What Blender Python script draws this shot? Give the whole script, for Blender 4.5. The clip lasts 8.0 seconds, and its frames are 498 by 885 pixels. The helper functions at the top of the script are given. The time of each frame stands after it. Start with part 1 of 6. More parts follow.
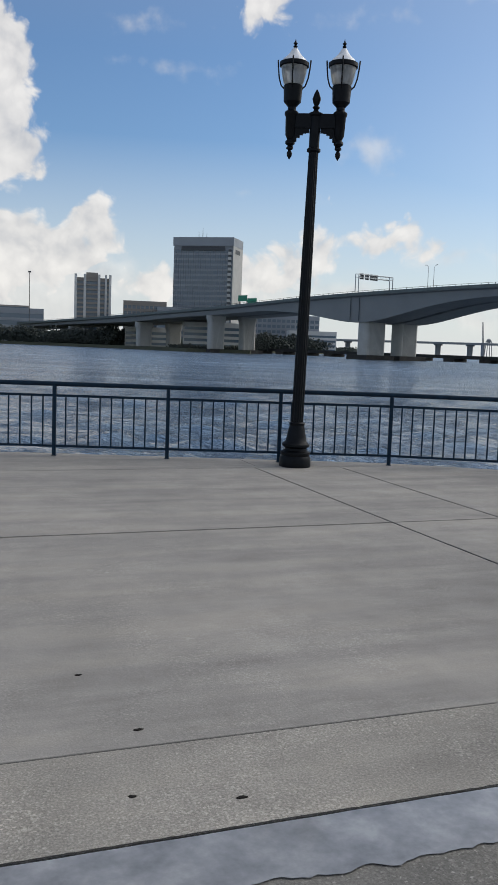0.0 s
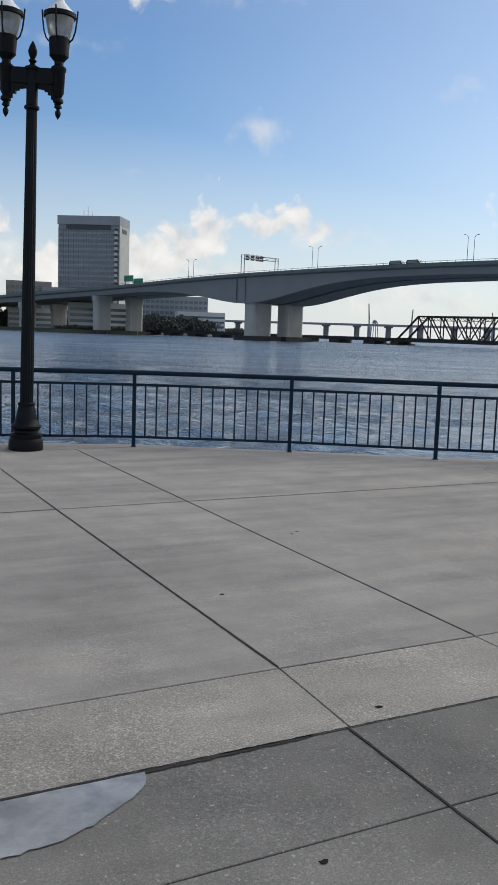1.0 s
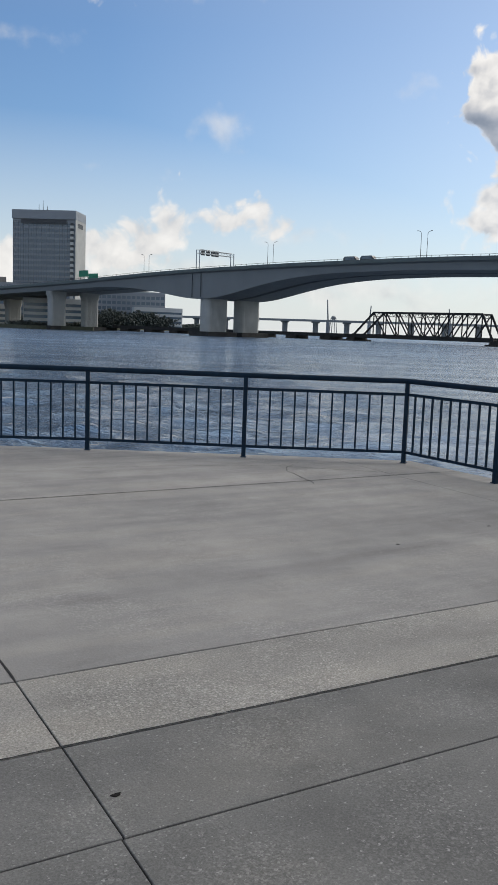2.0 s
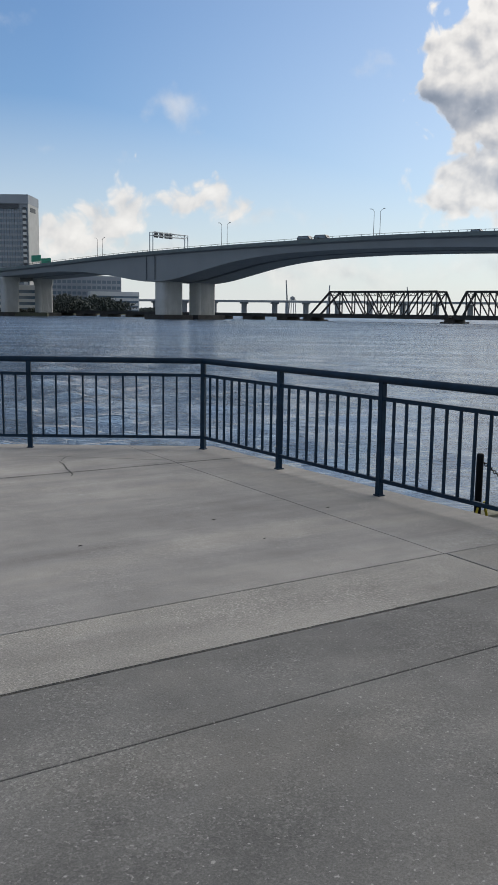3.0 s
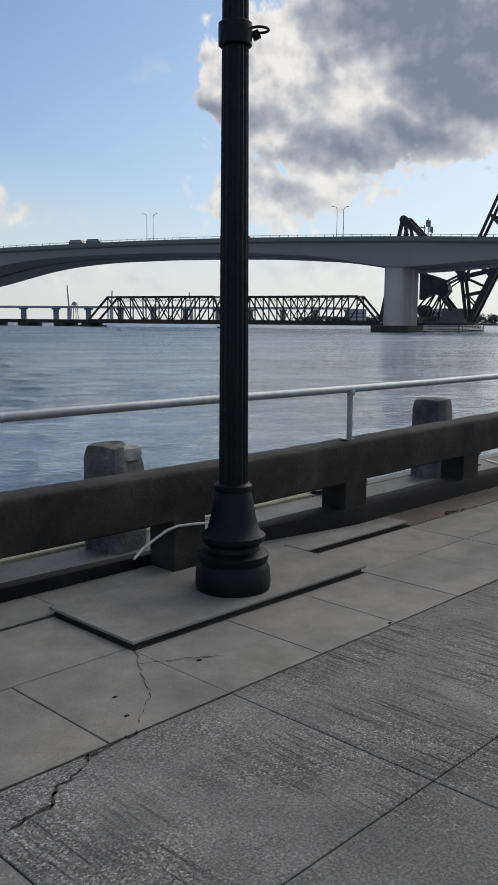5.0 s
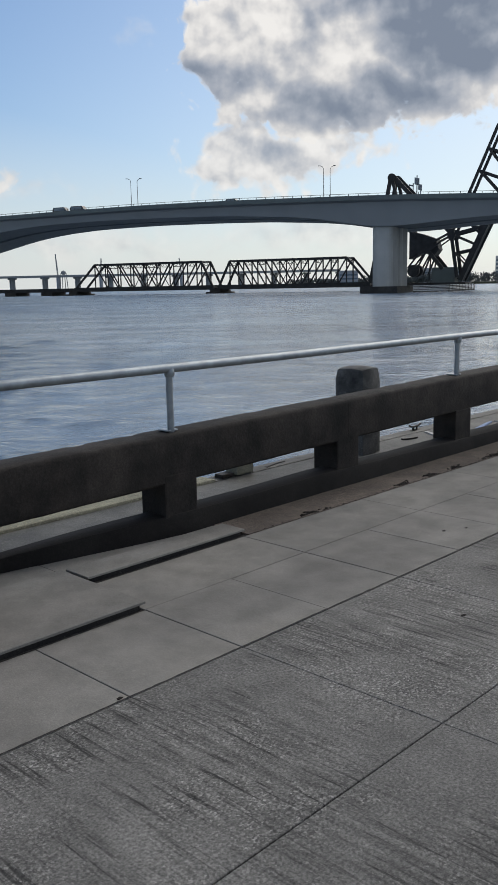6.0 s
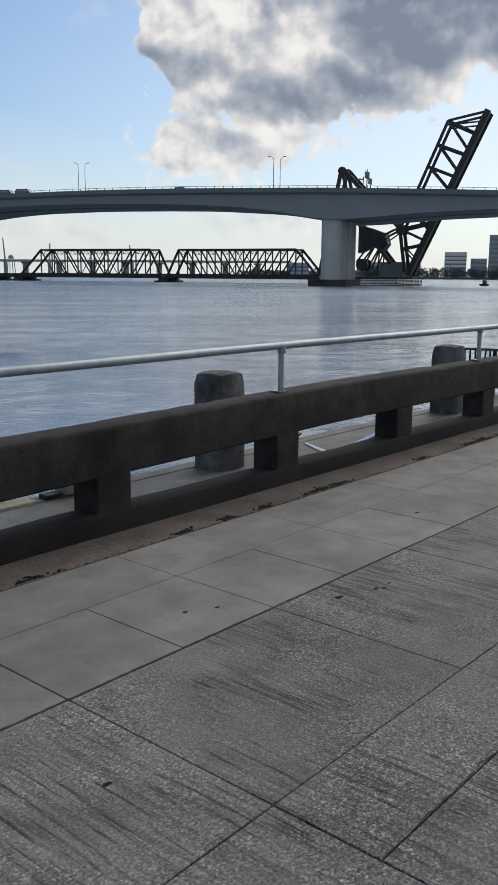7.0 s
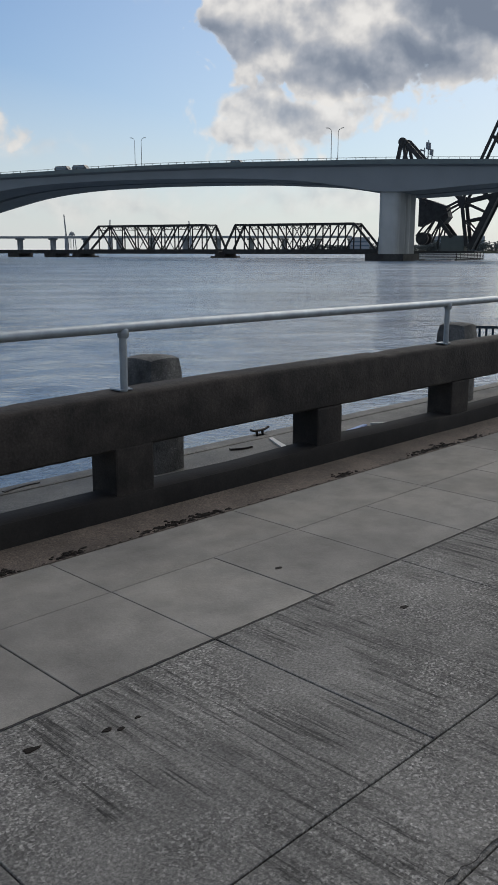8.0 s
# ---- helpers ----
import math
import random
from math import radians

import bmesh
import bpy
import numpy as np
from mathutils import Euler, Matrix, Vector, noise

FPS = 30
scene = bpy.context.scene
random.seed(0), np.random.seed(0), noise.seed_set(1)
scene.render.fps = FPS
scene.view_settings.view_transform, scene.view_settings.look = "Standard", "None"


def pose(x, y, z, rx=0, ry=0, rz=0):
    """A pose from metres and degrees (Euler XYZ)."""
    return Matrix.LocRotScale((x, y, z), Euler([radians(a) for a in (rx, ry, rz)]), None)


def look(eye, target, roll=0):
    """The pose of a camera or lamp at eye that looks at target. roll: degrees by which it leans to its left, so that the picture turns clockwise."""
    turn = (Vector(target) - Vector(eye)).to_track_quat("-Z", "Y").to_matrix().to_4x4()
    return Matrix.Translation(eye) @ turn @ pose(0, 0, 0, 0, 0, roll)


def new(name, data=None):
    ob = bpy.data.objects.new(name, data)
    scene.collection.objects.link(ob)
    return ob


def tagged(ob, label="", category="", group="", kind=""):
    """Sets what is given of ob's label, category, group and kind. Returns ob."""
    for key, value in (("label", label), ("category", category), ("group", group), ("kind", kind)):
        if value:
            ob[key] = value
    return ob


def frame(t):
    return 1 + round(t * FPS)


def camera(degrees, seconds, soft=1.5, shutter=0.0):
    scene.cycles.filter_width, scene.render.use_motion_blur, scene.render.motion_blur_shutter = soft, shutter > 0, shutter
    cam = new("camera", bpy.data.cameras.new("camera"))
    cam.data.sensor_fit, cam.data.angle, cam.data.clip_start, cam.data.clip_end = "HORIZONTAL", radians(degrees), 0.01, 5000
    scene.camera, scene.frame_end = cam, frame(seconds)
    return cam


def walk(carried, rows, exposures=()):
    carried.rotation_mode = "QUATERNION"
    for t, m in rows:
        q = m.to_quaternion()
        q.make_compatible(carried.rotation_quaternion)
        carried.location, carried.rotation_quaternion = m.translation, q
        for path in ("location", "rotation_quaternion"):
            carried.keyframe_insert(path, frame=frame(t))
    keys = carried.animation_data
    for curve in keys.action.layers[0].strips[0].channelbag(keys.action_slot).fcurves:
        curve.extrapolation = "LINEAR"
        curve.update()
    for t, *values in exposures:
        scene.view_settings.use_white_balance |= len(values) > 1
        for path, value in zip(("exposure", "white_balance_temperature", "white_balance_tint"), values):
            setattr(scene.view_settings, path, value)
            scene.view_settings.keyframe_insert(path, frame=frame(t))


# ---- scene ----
cam = camera(32.3, 8.0)
PATH = [
    (0, (0.573, 1.201, 1.756), (1.246, 3.071, 1.537), 2.1),
    (0.5, (1.84, 1.095, 1.734), (2.634, 2.917, 1.505), 2.0),
    (1, (2.964, 0.964, 1.742), (3.862, 2.732, 1.489), 2.0),
    (1.5, (4.234, 0.904, 1.711), (5.2, 2.637, 1.461), 2.2),
    (2.8, (7.278, 0.467, 1.699), (8.291, 2.166, 1.406), 1.2),
    (3, (7.746, 0.369, 1.7), (8.791, 2.048, 1.402), 0.8),
    (3.5, (8.773, 0.214, 1.707), (9.836, 1.887, 1.437), -0.3),
    (4, (9.843, -0.007, 1.738), (11.0, 1.615, 1.566), 0.2),
    (4.2, (10.35, 0.009, 1.739), (11.58, 1.575, 1.558), 0.6),
    (4.5, (11.062, -0.079, 1.728), (12.409, 1.382, 1.502), 0.8),
    (5, (12.113, -0.176, 1.723), (13.532, 1.205, 1.442), 0.4),
    (5.2, (12.516, -0.213, 1.707), (13.945, 1.156, 1.416), 0.2),
    (6.3, (14.606, -0.168, 1.708), (16.013, 1.199, 1.319), -1.4),
    (6.5, (14.972, -0.143, 1.698), (16.38, 1.219, 1.294), -1.4),
    (7, (16.127, -0.174, 1.738), (17.617, 1.103, 1.355), 0.4),
    (7.5, (17.322, -0.107, 1.689), (18.864, 1.12, 1.351), 0.9),
    (8, (18.535, 0.042, 1.622), (19.924, 1.413, 1.185), 0.0),
]
walk(cam, [(t, look(eye, target, roll)) for t, eye, target, roll in PATH],
     exposures=[(0.0, 0.4), (0.6, 0.48), (1.5, 0.47), (3.0, 0.43), (3.9, 0.45), (4.5, 0.35), (6.5, 0.38), (7.3, 0.42), (8.0, 0.27)])

# ---- world and sun ----
SUN_AZ, SUN_EL = 4.0, 33.0
sun_to = Vector((math.cos(radians(SUN_AZ)) * math.cos(radians(SUN_EL)), math.sin(radians(SUN_AZ)) * math.cos(radians(SUN_EL)), math.sin(radians(SUN_EL))))
world = bpy.data.worlds.new("sky")
scene.world = world
world.use_nodes = True
WN, WL = world.node_tree.nodes, world.node_tree.links


def wmath(op, a, b=None, c=None, clamp=False):
    n = WN.new("ShaderNodeMath")
    n.operation, n.use_clamp = op, clamp
    for k, v in enumerate((a, b, c)):
        if v is None:
            continue
        if isinstance(v, (int, float)):
            n.inputs[k].default_value = v
        else:
            WL.new(v, n.inputs[k])
    return n.outputs[0]


def build_sky():
    """Clear evening sky with cumulus banks, by azimuth and height in degrees."""
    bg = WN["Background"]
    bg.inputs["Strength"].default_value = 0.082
    sky = WN.new("ShaderNodeTexSky")
    sky.sky_type, sky.sun_disc = "NISHITA", False
    sky.sun_elevation, sky.sun_rotation = radians(SUN_EL), radians(90 - SUN_AZ)
    sky.air_density, sky.dust_density, sky.ozone_density = 1.0, 1.1, 2.2
    geo = WN.new("ShaderNodeTexCoord")
    sep = WN.new("ShaderNodeSeparateXYZ")
    WL.new(geo.outputs["Generated"], sep.inputs[0])
    X, Y, Z = sep.outputs
    az = wmath("DEGREES", wmath("ARCTAN2", Y, X))
    el = wmath("DEGREES", wmath("ARCSINE", Z))
    comb = WN.new("ShaderNodeCombineXYZ")
    WL.new(az, comb.inputs[0])
    WL.new(el, comb.inputs[1])

    def vec(op, p, q):
        n = WN.new("ShaderNodeVectorMath")
        n.operation = op
        WL.new(p, n.inputs[0])
        if isinstance(q, tuple):
            n.inputs[1].default_value = q
        else:
            WL.new(q, n.inputs[1])
        return n

    def wnoise(at, scale, detail, rough, shift=(0, 0, 0), out="Fac"):
        n = WN.new("ShaderNodeTexNoise")
        n.inputs["Scale"].default_value, n.inputs["Detail"].default_value, n.inputs["Roughness"].default_value = scale, detail, rough
        WL.new(vec("ADD", at, shift).outputs[0], n.inputs["Vector"])
        return wmath("SUBTRACT", n.outputs["Fac"], 0.5) if out == "Fac" else n.outputs["Color"]

    def smooth(v, lo, hi, top=1.0):
        n = WN.new("ShaderNodeMapRange")
        n.interpolation_type = "SMOOTHSTEP"
        n.inputs["From Min"].default_value, n.inputs["From Max"].default_value, n.inputs["To Max"].default_value = lo, hi, top
        WL.new(v, n.inputs["Value"])
        return n.outputs[0]

    def summed(*terms):
        total = None
        for v, k in terms:
            v = wmath("MULTIPLY", v, k)
            total = v if total is None else wmath("ADD", total, v)
        return total

    place = comb.outputs[0]
    drift = vec("MULTIPLY", vec("SUBTRACT", wnoise(place, 0.33, 2, 0.45, (5, 9, 0), "Color"), (0.5, 0.5, 0.5)).outputs[0], (3.0, 2.4, 0)).outputs[0]
    bent = vec("ADD", place, drift).outputs[0]
    cells = WN.new("ShaderNodeTexVoronoi")
    cells.voronoi_dimensions, cells.feature = "2D", "SMOOTH_F1"
    cells.inputs["Scale"].default_value, cells.inputs["Detail"].default_value = 0.62, 3
    cells.inputs["Roughness"].default_value, cells.inputs["Smoothness"].default_value = 0.5, 0.8
    WL.new(bent, cells.inputs["Vector"])
    billow = wmath("SUBTRACT", 0.45, cells.outputs["Distance"])
    torn = wnoise(place, 0.55, 5, 0.5, (31, 4, 0))
    broad = wnoise(place, 0.16, 4, 0.5, (77, 3, 0))
    puff = wnoise(place, 0.36, 4, 0.46, (12, 40, 0))
    puff_sunward = wnoise(place, 0.36, 4, 0.46, (12 - 0.35, 40 + 0.55, 0))
    relief = wmath("SUBTRACT", puff, puff_sunward)

    def blobs(rows):
        """Depth in degrees inside the union of ellipses: azimuth, height, half width, half height."""
        deepest = None
        for a0, e0, w, h in rows:
            off = vec("MULTIPLY", vec("SUBTRACT", bent, (a0, e0, 0)).outputs[0], (1 / w, 1 / h, 0))
            ln = WN.new("ShaderNodeVectorMath")
            ln.operation = "LENGTH"
            WL.new(off.outputs[0], ln.inputs[0])
            d = wmath("MULTIPLY", wmath("SUBTRACT", 1.0, ln.outputs["Value"]), min(w, h))
            if deepest is None:
                deepest = d
            else:
                deepest = wmath("SMOOTH_MAX", deepest, d, 0.5)
        return deepest

    # the great cloud over the bridge: sunlit lobes round a shaded body
    great = summed((blobs([(44.4, 14.8, 3.5, 3.0), (42.9, 17.2, 2.3, 1.9), (45.6, 15.6, 2.1, 1.6), (34.0, 19.8, 7.4, 7.8), (38.2, 11.8, 6.4, 2.9),
                           (25.5, 17.6, 15.0, 5.9), (45.0, 10.1, 1.4, 1.0), (43.2, 11.2, 2.6, 1.7), (33.2, 10.6, 4.6, 1.4), (32.5, 13.0, 5.2, 3.0), (36.0, 12.6, 4.0, 3.0), (41.5, 14.0, 3.0, 3.0), (40.6, 17.0, 2.2, 2.6)]), 1.0), (torn, 2.4), (billow, 1.5))
    great = wmath("ADD", great, 0.95)
    ragged = summed((blobs([(44.2, 8.8, 2.2, 2.1), (42.5, 7.6, 3.6, 1.4), (39.3, 8.2, 2.8, 1.0), (45.0, 7.2, 1.8, 0.9)]), 1.0), (torn, 2.8), (billow, 1.3))
    ragged = wmath("ADD", ragged, 0.95)
    gloom = None
    for rows, amount in (([(37.4, 10.6, 5.6, 1.5), (33.5, 11.6, 4.0, 1.6)], 0.86), ([(30.6, 15.6, 5.6, 3.9), (26.5, 19.0, 12.0, 4.6), (24.5, 13.4, 5.0, 1.4)], 1.0),
                         ([(36.0, 18.6, 4.6, 3.2)], 0.78), ([(46.4, 13.0, 1.9, 1.3), (44.2, 12.2, 2.8, 1.1)], 0.72), ([(42.2, 8.0, 3.2, 0.6), (44.2, 6.6, 2.6, 0.5)], 0.4), ([(39.6, 16.0, 0.9, 2.4)], 0.6)):
        veil = smooth(summed((blobs(rows), 1.0), (puff, 2.6), (broad, 1.6)), -1.1, 1.6, amount)
        gloom = veil if gloom is None else wmath("MAXIMUM", gloom, veil)
    # lesser cumulus, and thin torn wisps
    heaps = summed((blobs([(88.6, 15.0, 4.2, 5.6), (86.0, 11.4, 2.2, 1.6), (80.6, 7.4, 1.2, 1.7), (82.4, 6.0, 2.6, 1.6), (86.5, 5.2, 4.6, 2.6), (76.8, 3.8, 1.6, 1.2), (66.1, 6.1, 0.8, 1.7), (67.8, 5.4, 1.2, 1.2),
                           (69.6, 4.4, 2.6, 1.0), (60.8, 7.4, 1.3, 0.9), (61.6, 6.9, 1.9, 0.5), (69.9, 21.2, 1.8, 1.6)]), 1.0), (torn, 1.7), (billow, 1.1))
    heaps = wmath("ADD", heaps, 0.75)
    bank = smooth(summed((blobs([(84, 3.6, 8, 2.6), (72, 3.2, 7, 2.0), (64.5, 3.4, 3.5, 1.4), (57.2, 6.1, 2.4, 0.4), (38, 3.4, 9, 1.5), (54, 2.8, 8, 1.2)]), 1.0), (torn, 3.0)), -0.5, 1.4, 0.6)
    wisps = smooth(summed((blobs([(62.9, 12.4, 2.1, 1.1), (49.9, 15.1, 1.4, 0.6), (77.8, 19.3, 2.4, 0.6), (67.0, 9.2, 0.7, 0.4), (64.4, 20.0, 2.2, 0.3), (71.0, 10.2, 0.7, 0.4), (75, 17.0, 1.8, 0.3), (50.5, 21.5, 8.0, 0.9)]), 1.0), (torn, 3.4)), -0.2, 1.6, 0.5)
    body = wmath("MAXIMUM", smooth(great, -0.05, 0.7), smooth(ragged, -0.1, 1.0, 0.94))
    small = smooth(heaps, -0.05, 0.75, 0.92)
    cover = wmath("MAXIMUM", wmath("MAXIMUM", body, small), wmath("MAXIMUM", bank, wisps))
    rim = wmath("SUBTRACT", 1.0, smooth(wmath("MAXIMUM", great, ragged), 0.1, 1.3))
    shade = wmath("MULTIPLY", gloom, body)
    lightness = wmath("ADD", 0.9, summed((shade, -0.8), (wmath("MULTIPLY", relief, wmath("ADD", 0.6, body)), 1.1), (puff, 0.25), (billow, 0.2), (wmath("MULTIPLY", rim, body), 0.16)))
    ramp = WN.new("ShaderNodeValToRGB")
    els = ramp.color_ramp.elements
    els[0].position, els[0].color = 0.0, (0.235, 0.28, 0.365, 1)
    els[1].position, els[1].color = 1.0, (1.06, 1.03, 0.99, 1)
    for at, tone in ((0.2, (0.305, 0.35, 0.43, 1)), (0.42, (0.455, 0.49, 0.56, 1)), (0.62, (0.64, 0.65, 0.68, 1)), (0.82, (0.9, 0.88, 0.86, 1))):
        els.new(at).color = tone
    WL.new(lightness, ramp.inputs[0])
    # cloud colours are multiplied up against the low Background strength
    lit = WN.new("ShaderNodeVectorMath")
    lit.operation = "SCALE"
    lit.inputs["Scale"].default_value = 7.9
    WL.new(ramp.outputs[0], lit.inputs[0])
    # pale haze low over the horizon
    haze = WN.new("ShaderNodeMapRange")
    haze.inputs["From Min"].default_value, haze.inputs["From Max"].default_value = 13.0, 0.0
    haze.inputs["To Min"].default_value, haze.inputs["To Max"].default_value = 0.0, 0.8
    WL.new(el, haze.inputs["Value"])
    m1 = WN.new("ShaderNodeMix")
    m1.data_type = "RGBA"
    toward = WN.new("ShaderNodeMapRange")
    toward.inputs["From Min"].default_value, toward.inputs["From Max"].default_value = 70.0, 25.0
    toward.inputs["To Min"].default_value, toward.inputs["To Max"].default_value = 0.0, 0.62
    WL.new(az, toward.inputs["Value"])
    lowsky = WN.new("ShaderNodeMapRange")
    lowsky.inputs["From Min"].default_value, lowsky.inputs["From Max"].default_value = 30.0, 8.0
    WL.new(el, lowsky.inputs["Value"])
    pale = wmath("MAXIMUM", haze.outputs[0], wmath("MULTIPLY", toward.outputs[0], lowsky.outputs[0]))
    WL.new(pale, m1.inputs["Factor"])
    clear = WN.new("ShaderNodeVectorMath")
    clear.operation = "MULTIPLY"
    clear.inputs[1].default_value = (0.8, 0.98, 1.15)
    WL.new(sky.outputs[0], clear.inputs[0])
    WL.new(clear.outputs[0], m1.inputs["A"])
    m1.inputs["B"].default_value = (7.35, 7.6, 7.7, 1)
    veil = WN.new("ShaderNodeMapRange")
    veil.inputs["From Min"].default_value, veil.inputs["From Max"].default_value = 18.0, 42.0
    veil.inputs["To Min"].default_value, veil.inputs["To Max"].default_value = 0.0, 0.4
    WL.new(el, veil.inputs["Value"])
    m3 = WN.new("ShaderNodeMix")
    m3.data_type = "RGBA"
    WL.new(veil.outputs[0], m3.inputs["Factor"])
    WL.new(m1.outputs["Result"], m3.inputs["A"])
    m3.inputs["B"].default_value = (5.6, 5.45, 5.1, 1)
    # sky round the sun, above the view, is made brighter to light the water
    gap = WN.new("ShaderNodeVectorMath")
    gap.operation = "DISTANCE"
    WL.new(geo.outputs["Generated"], gap.inputs[0])
    gap.inputs[1].default_value = sun_to
    bright = WN.new("ShaderNodeMapRange")
    bright.interpolation_type = "SMOOTHSTEP"
    bright.inputs["From Min"].default_value, bright.inputs["From Max"].default_value = 0.85, 0.25
    bright.inputs["To Min"].default_value, bright.inputs["To Max"].default_value = 0.0, 0.9
    WL.new(gap.outputs["Value"], bright.inputs["Value"])
    m4 = WN.new("ShaderNodeMix")
    m4.data_type = "RGBA"
    WL.new(wmath("MULTIPLY", bright.outputs[0], smooth(el, 20.0, 27.0)), m4.inputs["Factor"])
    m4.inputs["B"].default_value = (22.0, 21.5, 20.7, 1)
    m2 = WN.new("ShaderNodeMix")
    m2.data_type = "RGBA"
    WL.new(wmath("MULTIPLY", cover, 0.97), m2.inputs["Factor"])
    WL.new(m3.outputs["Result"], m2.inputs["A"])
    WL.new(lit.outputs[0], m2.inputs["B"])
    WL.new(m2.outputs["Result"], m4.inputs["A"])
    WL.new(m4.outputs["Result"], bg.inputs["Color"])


build_sky()
sun = new("sun", bpy.data.lights.new("sun", "SUN"))
sun.data.energy, sun.data.angle, sun.data.color = 0.66, radians(50), (1.0, 0.92, 0.80)
sun.matrix_world = look(sun_to * 50, (0, 0, 0))


# ---- materials ----
def material(name, base, rough=0.7, metal=0.0, spec=0.5):
    m = bpy.data.materials.new(name)
    m.use_nodes = True
    b = m.node_tree.nodes["Principled BSDF"]
    b.inputs["Base Color"].default_value = (*base, 1)
    b.inputs["Roughness"].default_value, b.inputs["Metallic"].default_value = rough, metal
    b.inputs["Specular IOR Level"].default_value = spec
    return m, m.node_tree.nodes, m.node_tree.links, b


def coords(nodes, links, stretch=(1, 1, 1)):
    """World place, stretched, so that neighbouring pieces do not repeat."""
    g = nodes.new("ShaderNodeNewGeometry")
    v = nodes.new("ShaderNodeVectorMath")
    v.operation = "MULTIPLY"
    links.new(g.outputs["Position"], v.inputs[0])
    v.inputs[1].default_value = stretch
    return v.outputs[0]


def noise_out(nodes, links, vec, scale, detail=4, rough=0.55):
    n = nodes.new("ShaderNodeTexNoise")
    n.inputs["Scale"].default_value, n.inputs["Detail"].default_value, n.inputs["Roughness"].default_value = scale, detail, rough
    links.new(vec, n.inputs["Vector"])
    return n.outputs["Fac"]


def ramp_out(nodes, links, fac, stops):
    r = nodes.new("ShaderNodeValToRGB")
    els = r.color_ramp.elements
    els[0].position, els[0].color = stops[0][0], (*stops[0][1], 1)
    els[1].position, els[1].color = stops[-1][0], (*stops[-1][1], 1)
    for p, c in stops[1:-1]:
        els.new(p).color = (*c, 1)
    links.new(fac, r.inputs[0])
    return r.outputs["Color"]


def mix_out(nodes, links, fac, a, b, kind="MIX"):
    n = nodes.new("ShaderNodeMix")
    n.data_type, n.blend_type = "RGBA", kind
    for key, v in (("Factor", fac), ("A", a), ("B", b)):
        if isinstance(v, (int, float)):
            n.inputs[key].default_value = v
        elif isinstance(v, tuple):
            n.inputs[key].default_value = (*v, 1)
        else:
            links.new(v, n.inputs[key])
    return n.outputs["Result"]


def bump_in(nodes, links, b, height, strength, distance):
    n = nodes.new("ShaderNodeBump")
    n.inputs["Strength"].default_value, n.inputs["Distance"].default_value = strength, distance
    links.new(height, n.inputs["Height"])
    links.new(n.outputs[0], b.inputs["Normal"])


def tint_by_object(nodes, links, colour, amount):
    """A slight shift of lightness from piece to piece."""
    o = nodes.new("ShaderNodeObjectInfo")
    mr = nodes.new("ShaderNodeMapRange")
    mr.inputs["To Min"].default_value, mr.inputs["To Max"].default_value = 1 - amount, 1 + amount
    links.new(o.outputs["Random"], mr.inputs["Value"])
    v = nodes.new("ShaderNodeVectorMath")
    v.operation = "SCALE"
    links.new(colour, v.inputs[0])
    links.new(mr.outputs[0], v.inputs["Scale"])
    return v.outputs[0]


